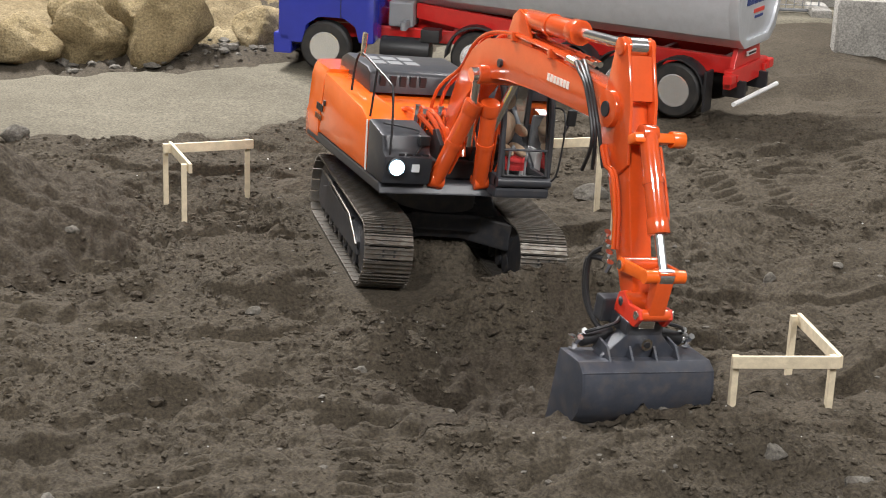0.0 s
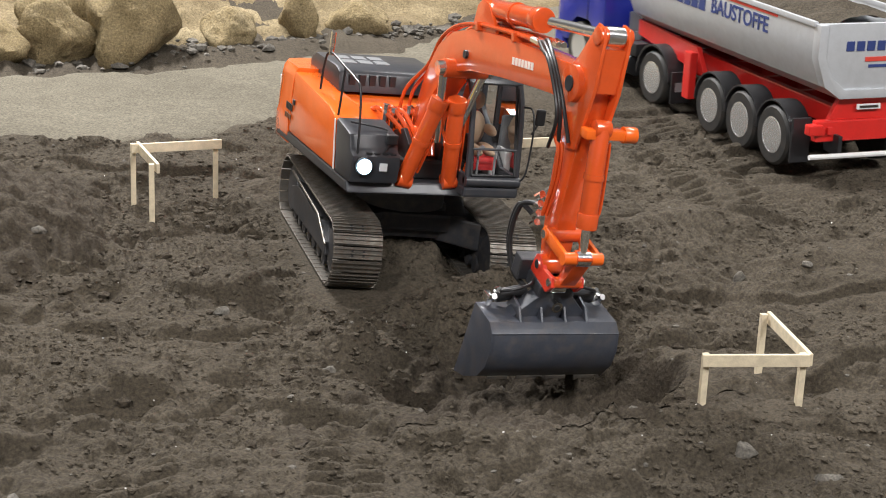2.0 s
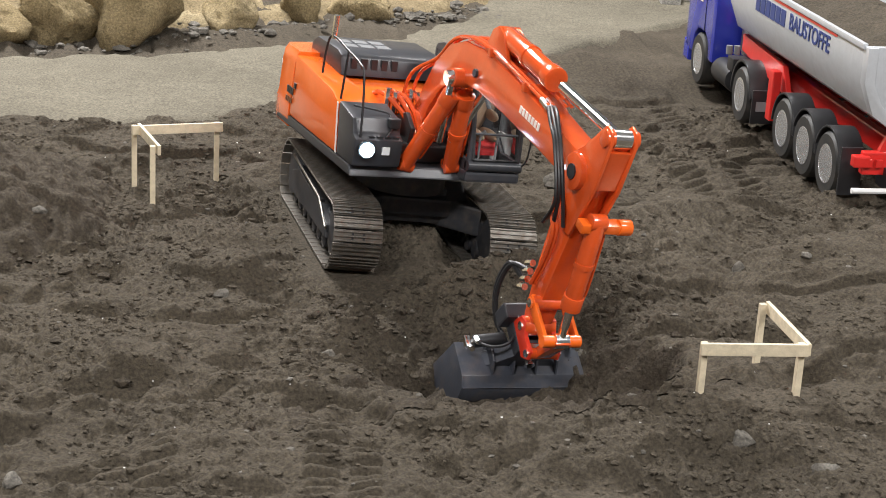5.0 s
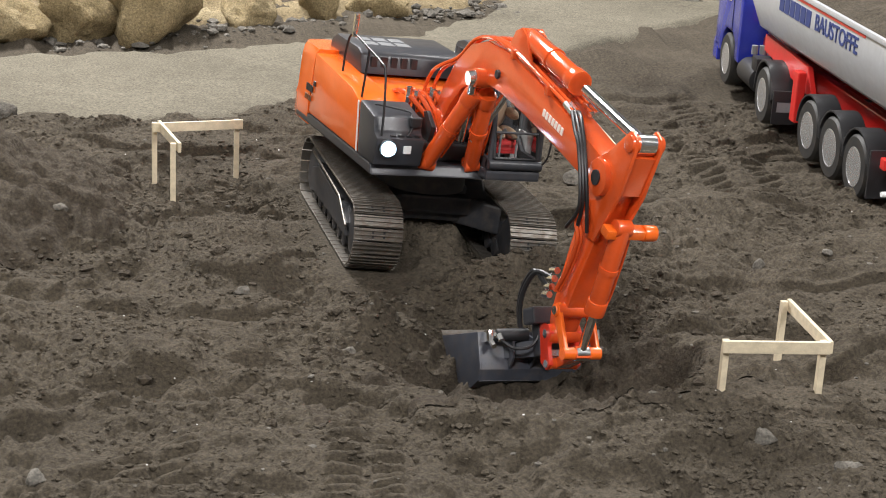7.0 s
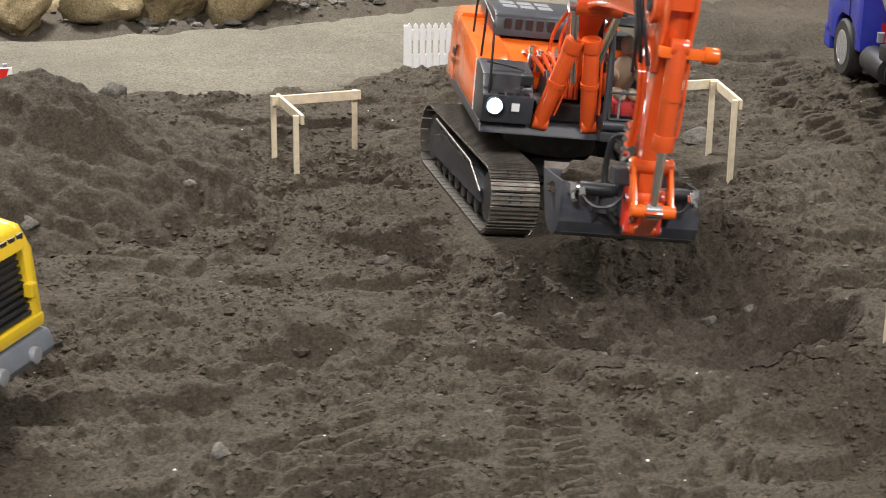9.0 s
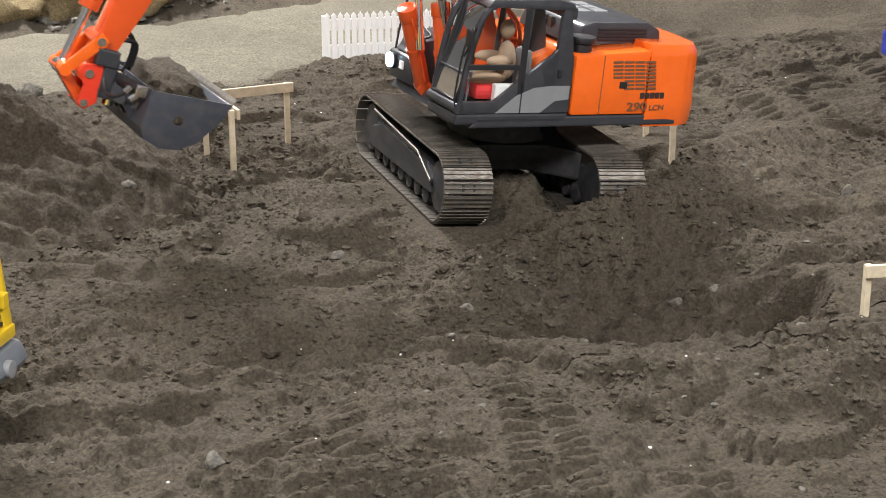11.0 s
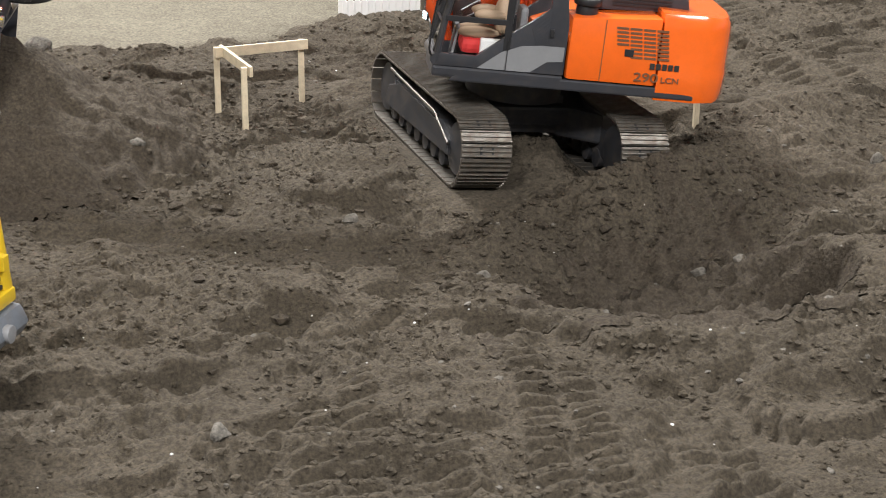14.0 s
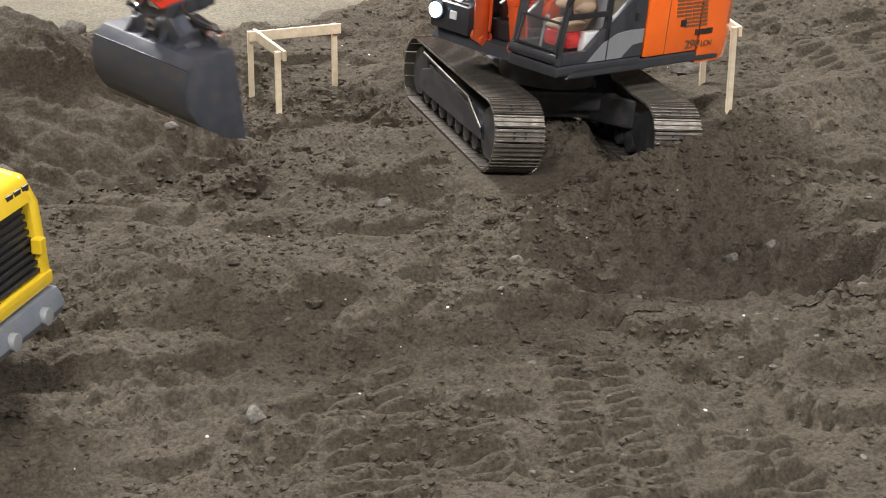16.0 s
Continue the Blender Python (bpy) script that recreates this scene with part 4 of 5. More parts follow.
box(bm, -.018, .018, -.020, .020, -.026, -.012, .002)
box(bm, -.020, .028, -.026, -.010, -.024, -.002, .002)
part("coupler_frame", bm, GREY, shell)
bm = bmesh.new()
for x in (-.0145, .0145):
    prism(bm, [(-.012, -.012), (-.008, .006), (.0, .010), (.012, .002), (.030, .004), (.034, -.004), (.026, -.014)], x - .0022, x + .0022, .001)
part("coupler_plate", bm, COUPLER_RED, shell, "red quick coupler plates")
bm = bmesh.new()
rod(bm, (-.018, 0, 0), (.018, 0, 0), .0042, 12)
rod(bm, (-.018, .028, -.002), (.018, .028, -.002), .0038, 12)
box(bm, -.008, .008, .014, .021, -.018, -.008, .001)
part("coupler_pin", bm, CHROME, shell)


# ---------- lorry and trailer ----------
def wheel(parent, x, y, r, w, sx, hub_mat, z=None):
    bm = bmesh.new()
    lathe(bm, [(r * .60, -w / 2), (r * .90, -w / 2), (r * .985, -w * .38), (r, -w * .2), (r, w * .2), (r * .985, w * .38), (r * .90, w / 2), (r * .60, w / 2)], 36)
    tyre = part("wheel", bm, RUBBER, parent, smooth=True, at=pose(x, y, r if z is None else z))
    bm = bmesh.new()
    f = sx * w / 2
    lathe(bm, [(r * .60, f * 1.02), (r * .56, f * 1.04), (r * .52, f * .45), (r * .34, f * .40), (r * .30, f * .75), (r * .1, f * .80)], 28)
    for k in range(8):
        a = 2 * math.pi * k / 8
        rod(bm, (f * .40, r * .43 * math.cos(a), r * .43 * math.sin(a)), (f * .62, r * .43 * math.cos(a), r * .43 * math.sin(a)), r * .05, 6)
    part("rim", bm, RIM, tyre, "chrome rim", smooth=True)
    bm = bmesh.new()
    rod(bm, (f * .5, 0, 0), (f * 1.0, 0, 0), r * .21, 16, cap=.001)
    part("hub", bm, hub_mat, tyre, smooth=True)
    return tyre


trailer = thing("tipper_trailer", "silver tipping trailer on a red chassis, loaded with soil", "trailer")
HX = .088
for y in (0, .087, .174):
    for sx in (-1, 1):
        wheel(trailer, sx * (HX - .012), y, .041, .028, sx, RED)
        bm = bmesh.new()
        arc = [(y + .047 * math.cos(radians(a)), .042 + .047 * math.sin(radians(a))) for a in range(0, 181, 15)]
        arc += [(y + .0445 * math.cos(radians(a)), .042 + .0445 * math.sin(radians(a))) for a in range(180, -1, -15)]
        prism(bm, arc, sx * (HX - .030), sx * (HX + .002), .0004)
        part("mudguard", bm, BLACK, trailer, smooth=True)
bm = bmesh.new()
for x in (-.035, .035):
    box(bm, x - .006, x + .006, -.075, .56, .066, .092, .002)
for y in (-.05, .05, .14, .24, .34, .44):
    box(bm, -.035, .035, y - .004, y + .004, .07, .088, .001)
box(bm, -.075, .075, -.082, -.070, .050, .078, .002)
prism(bm, [(-.055, .078), (-.040, .112), (.040, .112), (.055, .078)], -.078, -.070, .001, axis="y")
for sx in (-1, 1):
    prism(bm, [(.24, .066), (.27, .105), (.46, .112), (.46, .088)], sx * .06 - .004, sx * .06 + .004, .001)
    box(bm, sx * .075 - .006, sx * .075 + .006, .255, .275, .03, .10, .002)
    box(bm, sx * .078 - .010, sx * .078 + .010, -.088, -.074, .060, .074, .002)
part("chassis", bm, RED, trailer, "red painted chassis")
bm = bmesh.new()
tube(bm, [(-.090, -.095, .034), (.090, -.095, .034)], .0035, 8, 1)
part("underrun_bar", bm, WHITE, trailer)
for sx in (-1, 1):
    bm = bmesh.new()
    box(bm, sx * .045 - .003, sx * .045 + .003, -.095, -.06, .034, .06, .001)
    box(bm, sx * .076 - .014, sx * .076 + .014, -.050, -.046, .015, .075, .0008)
    part("mud_flap", bm, BLACK, trailer)
for sx in (-1, 1):
    for k in range(2):
        part("tail_light", box(bmesh.new(), sx * (.056 + .012 * k) - .004, sx * (.056 + .012 * k) + .004, -.0865, -.082, .060, .070, .001), RED, trailer)
part("number_plate", box(bmesh.new(), -.018, .018, -.0835, -.0818, .092, .099), WHITE, trailer)
part("plate_mark", box(bmesh.new(), -.014, .014, -.0845, -.0834, .094, .097), PRINT_BLACK, trailer)
# half-pipe tub
sec = [(-.089, .205), (-.089, .162), (-.074, .124), (-.050, .108), (.050, .108), (.074, .124), (.089, .162), (.089, .205)]
sin_ = [(.086, .205), (.086, .163), (.072, .127), (.049, .111), (-.049, .111), (-.072, .127), (-.086, .163), (-.086, .205)]
bm = bmesh.new()
t = bmesh.new()
prism(t, sec + sin_, -.075, .46, .0005, axis="y")
merge(bm, t)
for sx in (-1, 1):
    box(bm, sx * .0885 - .003, sx * .0885 + .003, -.078, .464, .201, .208, .001)
prism(bm, sec, .455, .462, .001, axis="y")
tub = part("tipper_body", bm, SILVER, trailer, "silver half-round tipper body", smooth=True)
bm = bmesh.new()
prism(bm, [(p[0] * .98, p[1] + .001) for p in sec], -.086, -.079, .0015, axis="y")
ring = [(p[0] * 1.0, p[1]) for p in sec] + [(p[0] * .86, p[1] + (.012 if p[1] < .15 else 0)) for p in sec[::-1]]
prism(bm, ring, -.090, -.074, .001, axis="y")
gate = part("tailgate", bm, SILVER, trailer, "silver tailgate with a moulded rim", smooth=True)
for k in range(6):
    part("logo_bar", box(bmesh.new(), -.046 + .0155 * k, -.034 + .0155 * k, -.0872, -.0858, .170, .183 - .004 * (k > 3), .001), NAVY, gate)
part("logo_bar", box(bmesh.new(), -.016, .026, -.0872, -.0858, .156, .162, .0004), PRINT_RED, gate)
part("logo_bar", box(bmesh.new(), -.010, .022, -.0872, -.0858, .148, .152, .0004), NAVY, gate)
for sx in (-1, 1):
    rot = Matrix.Translation((sx * .0894, .115, .181)) @ Matrix.Rotation(radians(sx * 90), 4, "Z") @ Matrix.Rotation(radians(90), 4, "X")
    writing("company_trade_word", "BAUSTOFFE", .030, NAVY, tub, rot, .0006, 1.0)
    for k in range(6):
        s = -.105 - .022 * k
        part("company_mark", box(bmesh.new(), -.009, .009, -.0004, .0006, -.011, .011, 0, rot @ Matrix.Translation((s - .0, 0, 0)) @ Matrix.Rotation(radians(-90), 4, "X")), NAVY, tub)
    part("stripe", box(bmesh.new(), -.10, .30, -.0003, .0006, -.0025, .0025, 0, Matrix.Translation((sx * .0894, .115, .1995)) @ Matrix.Rotation(radians(90), 4, "Z")), PRINT_RED, tub)
ly, lx = np.arange(-.070, .455, .006), np.arange(-.085, .0851, .006)
LX, LY = np.meshgrid(lx, ly)
load = sheet("soil_load", lx, ly, .192 + .022 * (1 - (LX / .085) ** 2) + .012 * fbm(LX, LY, 22, 4), SOIL)
load.parent = trailer
load["label"] = "heaped brown soil load"

lorry = thing("lorry", "blue tractor lorry with red chassis", "lorry")
for y in (0, .245):
    for sx in (-1, 1):
        wheel(lorry, sx * (HX - .014), y, .041, .032 if y == 0 else .026, sx, RED)
bm = bmesh.new()
for x in (-.03, .03):
    box(bm, x - .005, x + .005, -.06, .28, .050, .072, .002)
box(bm, -.045, .045, -.025, .045, .070, .080, .003)
box(bm, -.03, .03, -.062, -.052, .045, .075, .001)
part("chassis", bm, RED, lorry)
for sx in (-1, 1):
    bm = bmesh.new()
    arc = [(.05 * math.cos(radians(a)), .042 + .05 * math.sin(radians(a))) for a in range(-5, 181, 15)]
    arc += [(.0465 * math.cos(radians(a)), .042 + .0465 * math.sin(radians(a))) for a in range(180, -6, -15)]
    prism(bm, arc, sx * (HX - .034), sx * (HX + .002), .0004)
    box(bm, sx * .070 - .018, sx * .070 + .018, -.056, -.052, .012, .06, .001)
    part("mudguard", bm, BLACK, lorry, smooth=True)
for sx in (-1, 1):
    bm = bmesh.new()
    rod(bm, (sx * .072, .075, .045), (sx * .072, .155, .045), .019, 20, cap=.002)
    box(bm, sx * .072 - .014, sx * .072 + .014, .06, .09, .06, .08, .002)
    part("fuel_tank", bm, BLACK, lorry, smooth=True)
part("number_plate", box(bmesh.new(), -.082, -.058, -.0575, -.0562, .030, .044), GREY_LIGHT, lorry)
cabbm = bmesh.new()
side_prof = [(.165, .05), (.165, .255), (.19, .275), (.27, .262), (.312, .20), (.322, .13), (.322, .045), (.282, .045), (.275, .075), (.255, .088), (.215, .088), (.196, .075), (.19, .05)]
prism(cabbm, side_prof, -.088, .088, .005)
cabb = part("cab", cabbm, BLUE, lorry, "glossy blue lorry cab", smooth=True)
for sx in (-1, 1):
    part("side_window", prism(bmesh.new(), [(.225, .165), (.225, .215), (.285, .215), (.307, .165)], sx * .0875, sx * .0888, .0004), BLACK, cabb)
    part("door_seam", box(bmesh.new(), sx * .0882 - .0006, sx * .0882 + .0006, .2185, .2195, .09, .22), BLACK, cabb)
    part("company_mark", box(bmesh.new(), sx * .0885 - .0006, sx * .0885 + .0006, .236, .284, .142, .152), PRINT_WHITE, cabb)
    part("company_mark", box(bmesh.new(), sx * .0885 - .0006, sx * .0885 + .0006, .240, .280, .132, .137), PRINT_WHITE, cabb)
    part("mirror", box(bmesh.new(), sx * .100 - .006, sx * .100 + .006, .300, .306, .165, .205, .002), BLACK, cabb)
part("windscreen", prism(bmesh.new(), [(.3235, .155), (.3115, .205), (.3125, .207), (.3248, .156)], -.078, .078, .0003), BLACK, cabb)
part("grille", box(bmesh.new(), -.06, .06, .3215, .3235, .07, .135, .001), BLACK, cabb)
part("front_bumper", box(bmesh.new(), -.088, .088, .300, .330, .026, .060, .004), BLUE, cabb)
bm = bmesh.new()
box(bm, -.05, .05, .11, .15, .075, .115, .003)
part("battery_box", bm, GREY_LIGHT, lorry)
for k in range(4):
    part("air_tank", rod(bmesh.new(), (-.075 + .012 * k, .12, .075), (-.075 + .012 * k, .12, .088), .005, 12), GREY_LIGHT, lorry, smooth=True)
bm = bmesh.new()
for k in range(3):
    tube(bm, [(-.02 + .02 * k, .16, .15), (-.03 + .02 * k, .10, .12), (-.02 + .02 * k, .05, .11)], .002, 6)
part("air_hose", bm, RED, lorry, smooth=True)


# ---------- timber profile frames ----------
def plank(bm, p, q, w, h):
    """A board from p to q, w thick and h high, its top at the points' height."""
    p, q = Vector(p), Vector(q)
    d = q - p
    L = d.length
    t = bmesh.new()
    box(t, 0, L, -w / 2, w / 2, -h, 0, .0005)
    x = d.normalized()
    y = Vector((0, 0, 1)).cross(x).normalized()
    z = x.cross(y)
    m = Matrix((x, y, z)).transposed().to_4x4()
    return merge(bm, t, Matrix.Translation(p) @ m)


def batter_frame(points, label):
    """Corner posts (x, y, top) in order, with boards between their tops."""
    x0, y0, z0 = points[0]
    base = thing("timber_profile_frame", label, "wooden frame", "timber profile frames", at=pose(x0, y0, 0))
    for x, y, z in points:
        bm = bmesh.new()
        lean = RNG.uniform(-.002, .002)
        b = Vector((x - x0 + lean, y - y0, hgt(x, y) - .012))
        t = bmesh.new()
        box(t, -.0030, .0030, -.0027, .0027, 0, 1, .0004)
        merge(bm, t, Matrix.Translation(b) @ Matrix.Diagonal((1, 1, z - b.z - .001, 1)))
        part("post", bm, WOOD, base)
    for a, b in zip(points, points[1:]):
        bm = bmesh.new()
        d = (Vector(b) - Vector(a)).normalized()
        o = Vector((x0, y0, 0))
        off = Vector((d.y, -d.x, 0)) * .0052
        plank(bm, Vector(a) - o - d * .005 + off, Vector(b) - o + d * .005 + off, .0038, .0112)
        part("board", bm, WOOD, base)
    return base


batter_frame([(-.261, .118, .067), (-.276, .200, .070), (-.178, .216, .069)], "pale raw pine corner frame standing in soil near the road")
batter_frame([(.172, -.484, .048), (.249, -.512, .055), (.260, -.405, .052)], "pale raw pine corner frame beside the dug pit")
batter_frame([(.231, .040, .083), (.240, .135, .082), (.115, .135, .080)], "pale raw pine corner frame behind the excavator")


# ---------- white picket fence ----------
def fence_panel(at):
    f = thing("picket_fence", "small white plastic picket fence panel", "fence", "white fence panels", at=at)
    for k in range(13):
        bm = bmesh.new()
        x = .0045 + .0094 * k
        prism(bm, [(x - .0034, .004), (x - .0034, .067), (x, .0715), (x + .0034, .067), (x + .0034, .004)], -.001, .001, .0003, axis="y")
        part("picket", bm, WHITE, f)
    for z0, z1 in ((.004, .026), (.046, .062)):
        part("rail", box(bmesh.new(), 0, .1215, .0008, .003, z0, z1, .0005), WHITE, f)
    for x in (0, .1215):
        part("post", box(bmesh.new(), x - .003, x + .003, -.003, .003, -.03, .068, .0008), WHITE, f)
    return f


fence_panel(pose(-.040, .600, hgt(-.04, .6), 0, 0, -6))
fence_panel(pose(.085, .586, hgt(.085, .586), 0, 0, 20))

# ---------- warning barrier ----------
bar_ = thing("warning_barrier", "red and white striped warning barrier on a lime foot", "barrier", at=pose(-.585, .40, hgt(-.585, .40, False), 0, 0, 4))
part("foot", box(bmesh.new(), -.018, .018, -.030, .030, 0, .014, .004), LIME, bar_, "lime green plastic foot")
part("post", box(bmesh.new(), -.003, .003, -.003, .003, .01, .082, .0006), GREY_LIGHT, bar_)
part("post", box(bmesh.new(), -.133, -.127, -.003, .003, .0, .082, .0006), GREY_LIGHT, bar_)
part("foot", box(bmesh.new(), -.148, -.112, -.030, .030, -.005, .012, .004), LIME, bar_)
part("board", box(bmesh.new(), -.140, .008, -.0065, -.0035, .052, .078, .0006), WHITE, bar_)
for k in range(6):
    x = -.136 + .024 * k
    part("stripe", prism(bmesh.new(), [(x, .053), (x + .012, .053), (x + .020, .077), (x + .008, .077)], -.0072, -.0066, 0, axis="y"), RED, bar_)

# ---------- yellow vehicle ----------
yel = thing("dump_truck", "yellow model dump truck with a black slatted grille", "truck", at=pose(-.540, -.500, .018, 0, 0, 59))
# local -y is its front, the corner near the origin
bm = bmesh.new()
prism(bm, [(0, .060), (0.006, .118), (.016, .137), (.10, .152), (.16, .152), (.16, .060)], -.150, -.128, .005)
prism(bm, [(0, .060), (0.006, .118), (.016, .137), (.10, .152), (.16, .152), (.16, .060)], -.012, .002, .005)
prism(bm, [(.006, .120), (.016, .137), (.10, .152), (.16, .152), (.16, .12)], -.140, -.005, .004)
box(bm, -.148, 0, -.001, .012, .058, .068, .002)
hoodp = part("hood", bm, YELLOW, yel, "yellow engine hood", smooth=True)
part("grille_back", prism(bmesh.new(), [(.008, .066), (.014, .121), (.018, .121), (.012, .066)], -.130, -.010), BLACK, yel)
for k in range(9):
    z = .071 + .0056 * k
    part("grille_slat", box(bmesh.new(), -.130, -.010, .0030 + .0011 * k, .0085 + .0011 * k, z - .0016, z + .0016, .0005), BLACK, yel)
part("grille_lock", box(bmesh.new(), -.016, -.008, -.002, .006, .084, .095, .001), YELLOW, yel)
part("beacon", rod(bmesh.new(), (-.045, .040, .138), (-.045, .040, .156), .009, 16, cap=.003), YELLOW, yel, smooth=True)
bm = bmesh.new()
prism(bm, [(-.004, .034), (-.010, .043), (-.004, .056), (.05, .058), (.05, .032)], -.156, .001, .004)
part("bumper", bm, BUMPER, yel, "worn grey bumper", smooth=True)
for x in (-.030, -.075, -.12):
    bm = bmesh.new()
    rod(bm, (x, -.0065, .045), (x, -.012, .045), .0065, 18, cap=.001)
    part("fog_lamp", bm, GREY_LIGHT, yel, smooth=True)
bm = bmesh.new()
box(bm, -.14, -.01, .05, .30, .02, .07, .004)
part("chassis", bm, BLACK, yel)
part("rear_body", prism(bmesh.new(), [(.17, .07), (.16, .19), (.40, .20), (.42, .09)], -.150, .002, .006), YELLOW, yel)
for y in (.10, .32):
    for x in (-.148, -.002):
        wheel(yel, x, y, .062, .04, 1 if x > -.1 else -1, YELLOW, .041)
for k in range(3):
    part("maker_mark", box(bmesh.new(), -.034 + .011 * k, -.026 + .011 * k, .0105, .0120, .1265, .1310, 0), PRINT_BLACK, yel)


# ---------- stones ----------
def stone(name, at, size, material, seed, label, category, group="", flat=0.75, sub=4, rough=0.22):
    bm = bmesh.new()
    bmesh.ops.create_icosphere(bm, subdivisions=sub, radius=1)
    off = Vector((seed * 7.3, seed * 3.1, seed * 1.7))
    cuts = [Vector((math.sin(seed * 3.7 + k * 2.4), math.cos(seed * 1.9 + k * 3.3), math.sin(seed * 5.1 + k * 1.3))).normalized() for k in range(7)]
    for v in bm.verts:
        n = v.co.normalized()
        r = 1.0
        for c in cuts:
            d = n.dot(c)
            if d > .55:
                r = min(r, .66 / d)
        r = r + rough * noise.fractal(n * 1.6 + off, 1.0, 2.0, 4) * .6 + .03 * noise.noise(n * 9 + off)
        v.co = Vector((n.x * r * size[0], n.y * r * size[1], n.z * r * size[2] * flat))
    ob = part(name, bm, material, None, smooth=True)
    ob.data.set_sharp_from_angle(angle=radians(60))
    ob.matrix_basis = at
    return tagged(ob, label, category, group)


BOULDERS = [(-1.14, 1.00, .12, .07), (-.92, 1.00, .11, .075), (-.735, 1.0, .09, .06), (-.585, 1.01, .08, .065), (-.455, 1.01, .07, .052), (-.345, 1.035, .065, .062), (-.225, 1.045, .10, .095), (-.06, 1.085, .068, .042), (.08, 1.20, .052, .060), (.195, 1.245, .072, .045), (.40, 1.55, .09, .06),
            (-.33, 1.24, .11, .10), (-.60, 1.28, .13, .10), (.62, 1.85, .12, .09)]
for k, (bx, by, bw, bh) in enumerate(BOULDERS):
    stone("boulder", pose(bx, by, hgt(bx, by, False) + bh * .45, 0, 0, 37 * k), (bw, bw * .72, bh), SANDSTONE, k + 1.5, "rough yellow sandstone boulder at the roadside", "boulder", "sandstone boulders", 1.0)
for k, (bx, by, s) in enumerate([(-.455, .452, .020), (-.49, .470, .015), (.42, -.16, .007), (.345, -.155, .011), (.21, -.66, .016), (.25, .19, .024), (-.42, -.62, .010), (.16, -.60, .014), (.10, -.50, .008), (-.13, -.30, .010), (.08, -.30, .009), (.045, -.285, .007),
                                       (.12, -.30, .008), (-.215, -.155, .009), (-.36, -.41, .007), (-.56, -.05, .014), (-.61, -.20, .012), (-.39, .02, .010), (.30, -.63, .012)]):
    stone("stone", pose(bx, by, hgt(bx, by) + s * .25, 0, 0, 71 * k), (s, s * .8, s), GREY_STONE, k + 31.5, "small grey stone lying in the soil", "stone", "loose stones", .7, 3)
for k, (bx, by, w, d, h) in enumerate([(1.02, 1.02, .085, .06, .10), (1.38, 1.05, .16, .10, .085), (1.20, 1.52, .14, .10, .16)]):
    bm = bmesh.new()
    box(bm, -w / 2 * 1.4, w / 2 * 1.4, -d / 2, d / 2, -.03, h, .012)
    ob = part("concrete_block", bm, CONCRETE, None, smooth=True)
    ob.matrix_basis = pose(bx, by, hgt(bx, by, False), 0, 0, -20 + 14 * k)
    tagged(ob, "worn grey concrete block at the site edge", "concrete block", "concrete blocks")
mesh = thing("mesh_fence", "grey wire mesh site fence panel", "fence", at=pose(.98, 1.42, hgt(.98, 1.42, False) - .01, 0, 0, -15))
bm = bmesh.new()
tube(bm, [(-.12, 0, .02), (-.12, 0, .17), (.12, 0, .17), (.12, 0, .02), (-.12, 0, .02)], .004, 6, 1)
part("fence_frame", bm, GREY_LIGHT, mesh)
bm = bmesh.new()
for k in range(14):
    rod(bm, (-.11 + .0165 * k, 0, .02), (-.11 + .0165 * k, 0, .17), .0010, 5)
for k in range(8):
    rod(bm, (-.12, 0, .03 + .018 * k), (.12, 0, .03 + .018 * k), .0010, 5)
part("wire_mesh", bm, GREY_LIGHT, mesh)
for x in (-.12, .12):
    part("fence_foot", box(bmesh.new(), x - .02, x + .02, -.05, .05, -.01, .03, .005), CONCRETE, mesh)
tagged(part("guide_bar", box(bmesh.new(), -.09, .09, -.006, .006, -.004, .004, .001), YELLOW, None, at=pose(-.47, 1.42, .20, 0, -10, 12)), "yellow bar lying behind the boulders", "bar")


# ---------- sand bank ----------
bx_, by_ = np.arange(-1.6, 1.0, .012), np.arange(1.02, 2.6, .012)
BX, BY = np.meshgrid(bx_, by_)
bank_in = smooth(1.06, 1.16, BY - 0.55 * np.clip(BX, 0, 1) + .06 * fbm(BX, BY, 7, 3))
BZ = height(BX, BY, False) - .03 + .045 * bank_in + .03 * fbm(BX, BY, 6, 4) * bank_in
SAND = soil_mat("yellow_sand", (0.14, 0.108, 0.062), (0.235, 0.187, 0.112), (0.32, 0.265, 0.165), patch=6.0, bump=0.5)
tagged(sheet("sand_bank", bx_, by_, BZ, SAND), "bank of yellow sand behind the boulders", "sand bank", kind="structure")


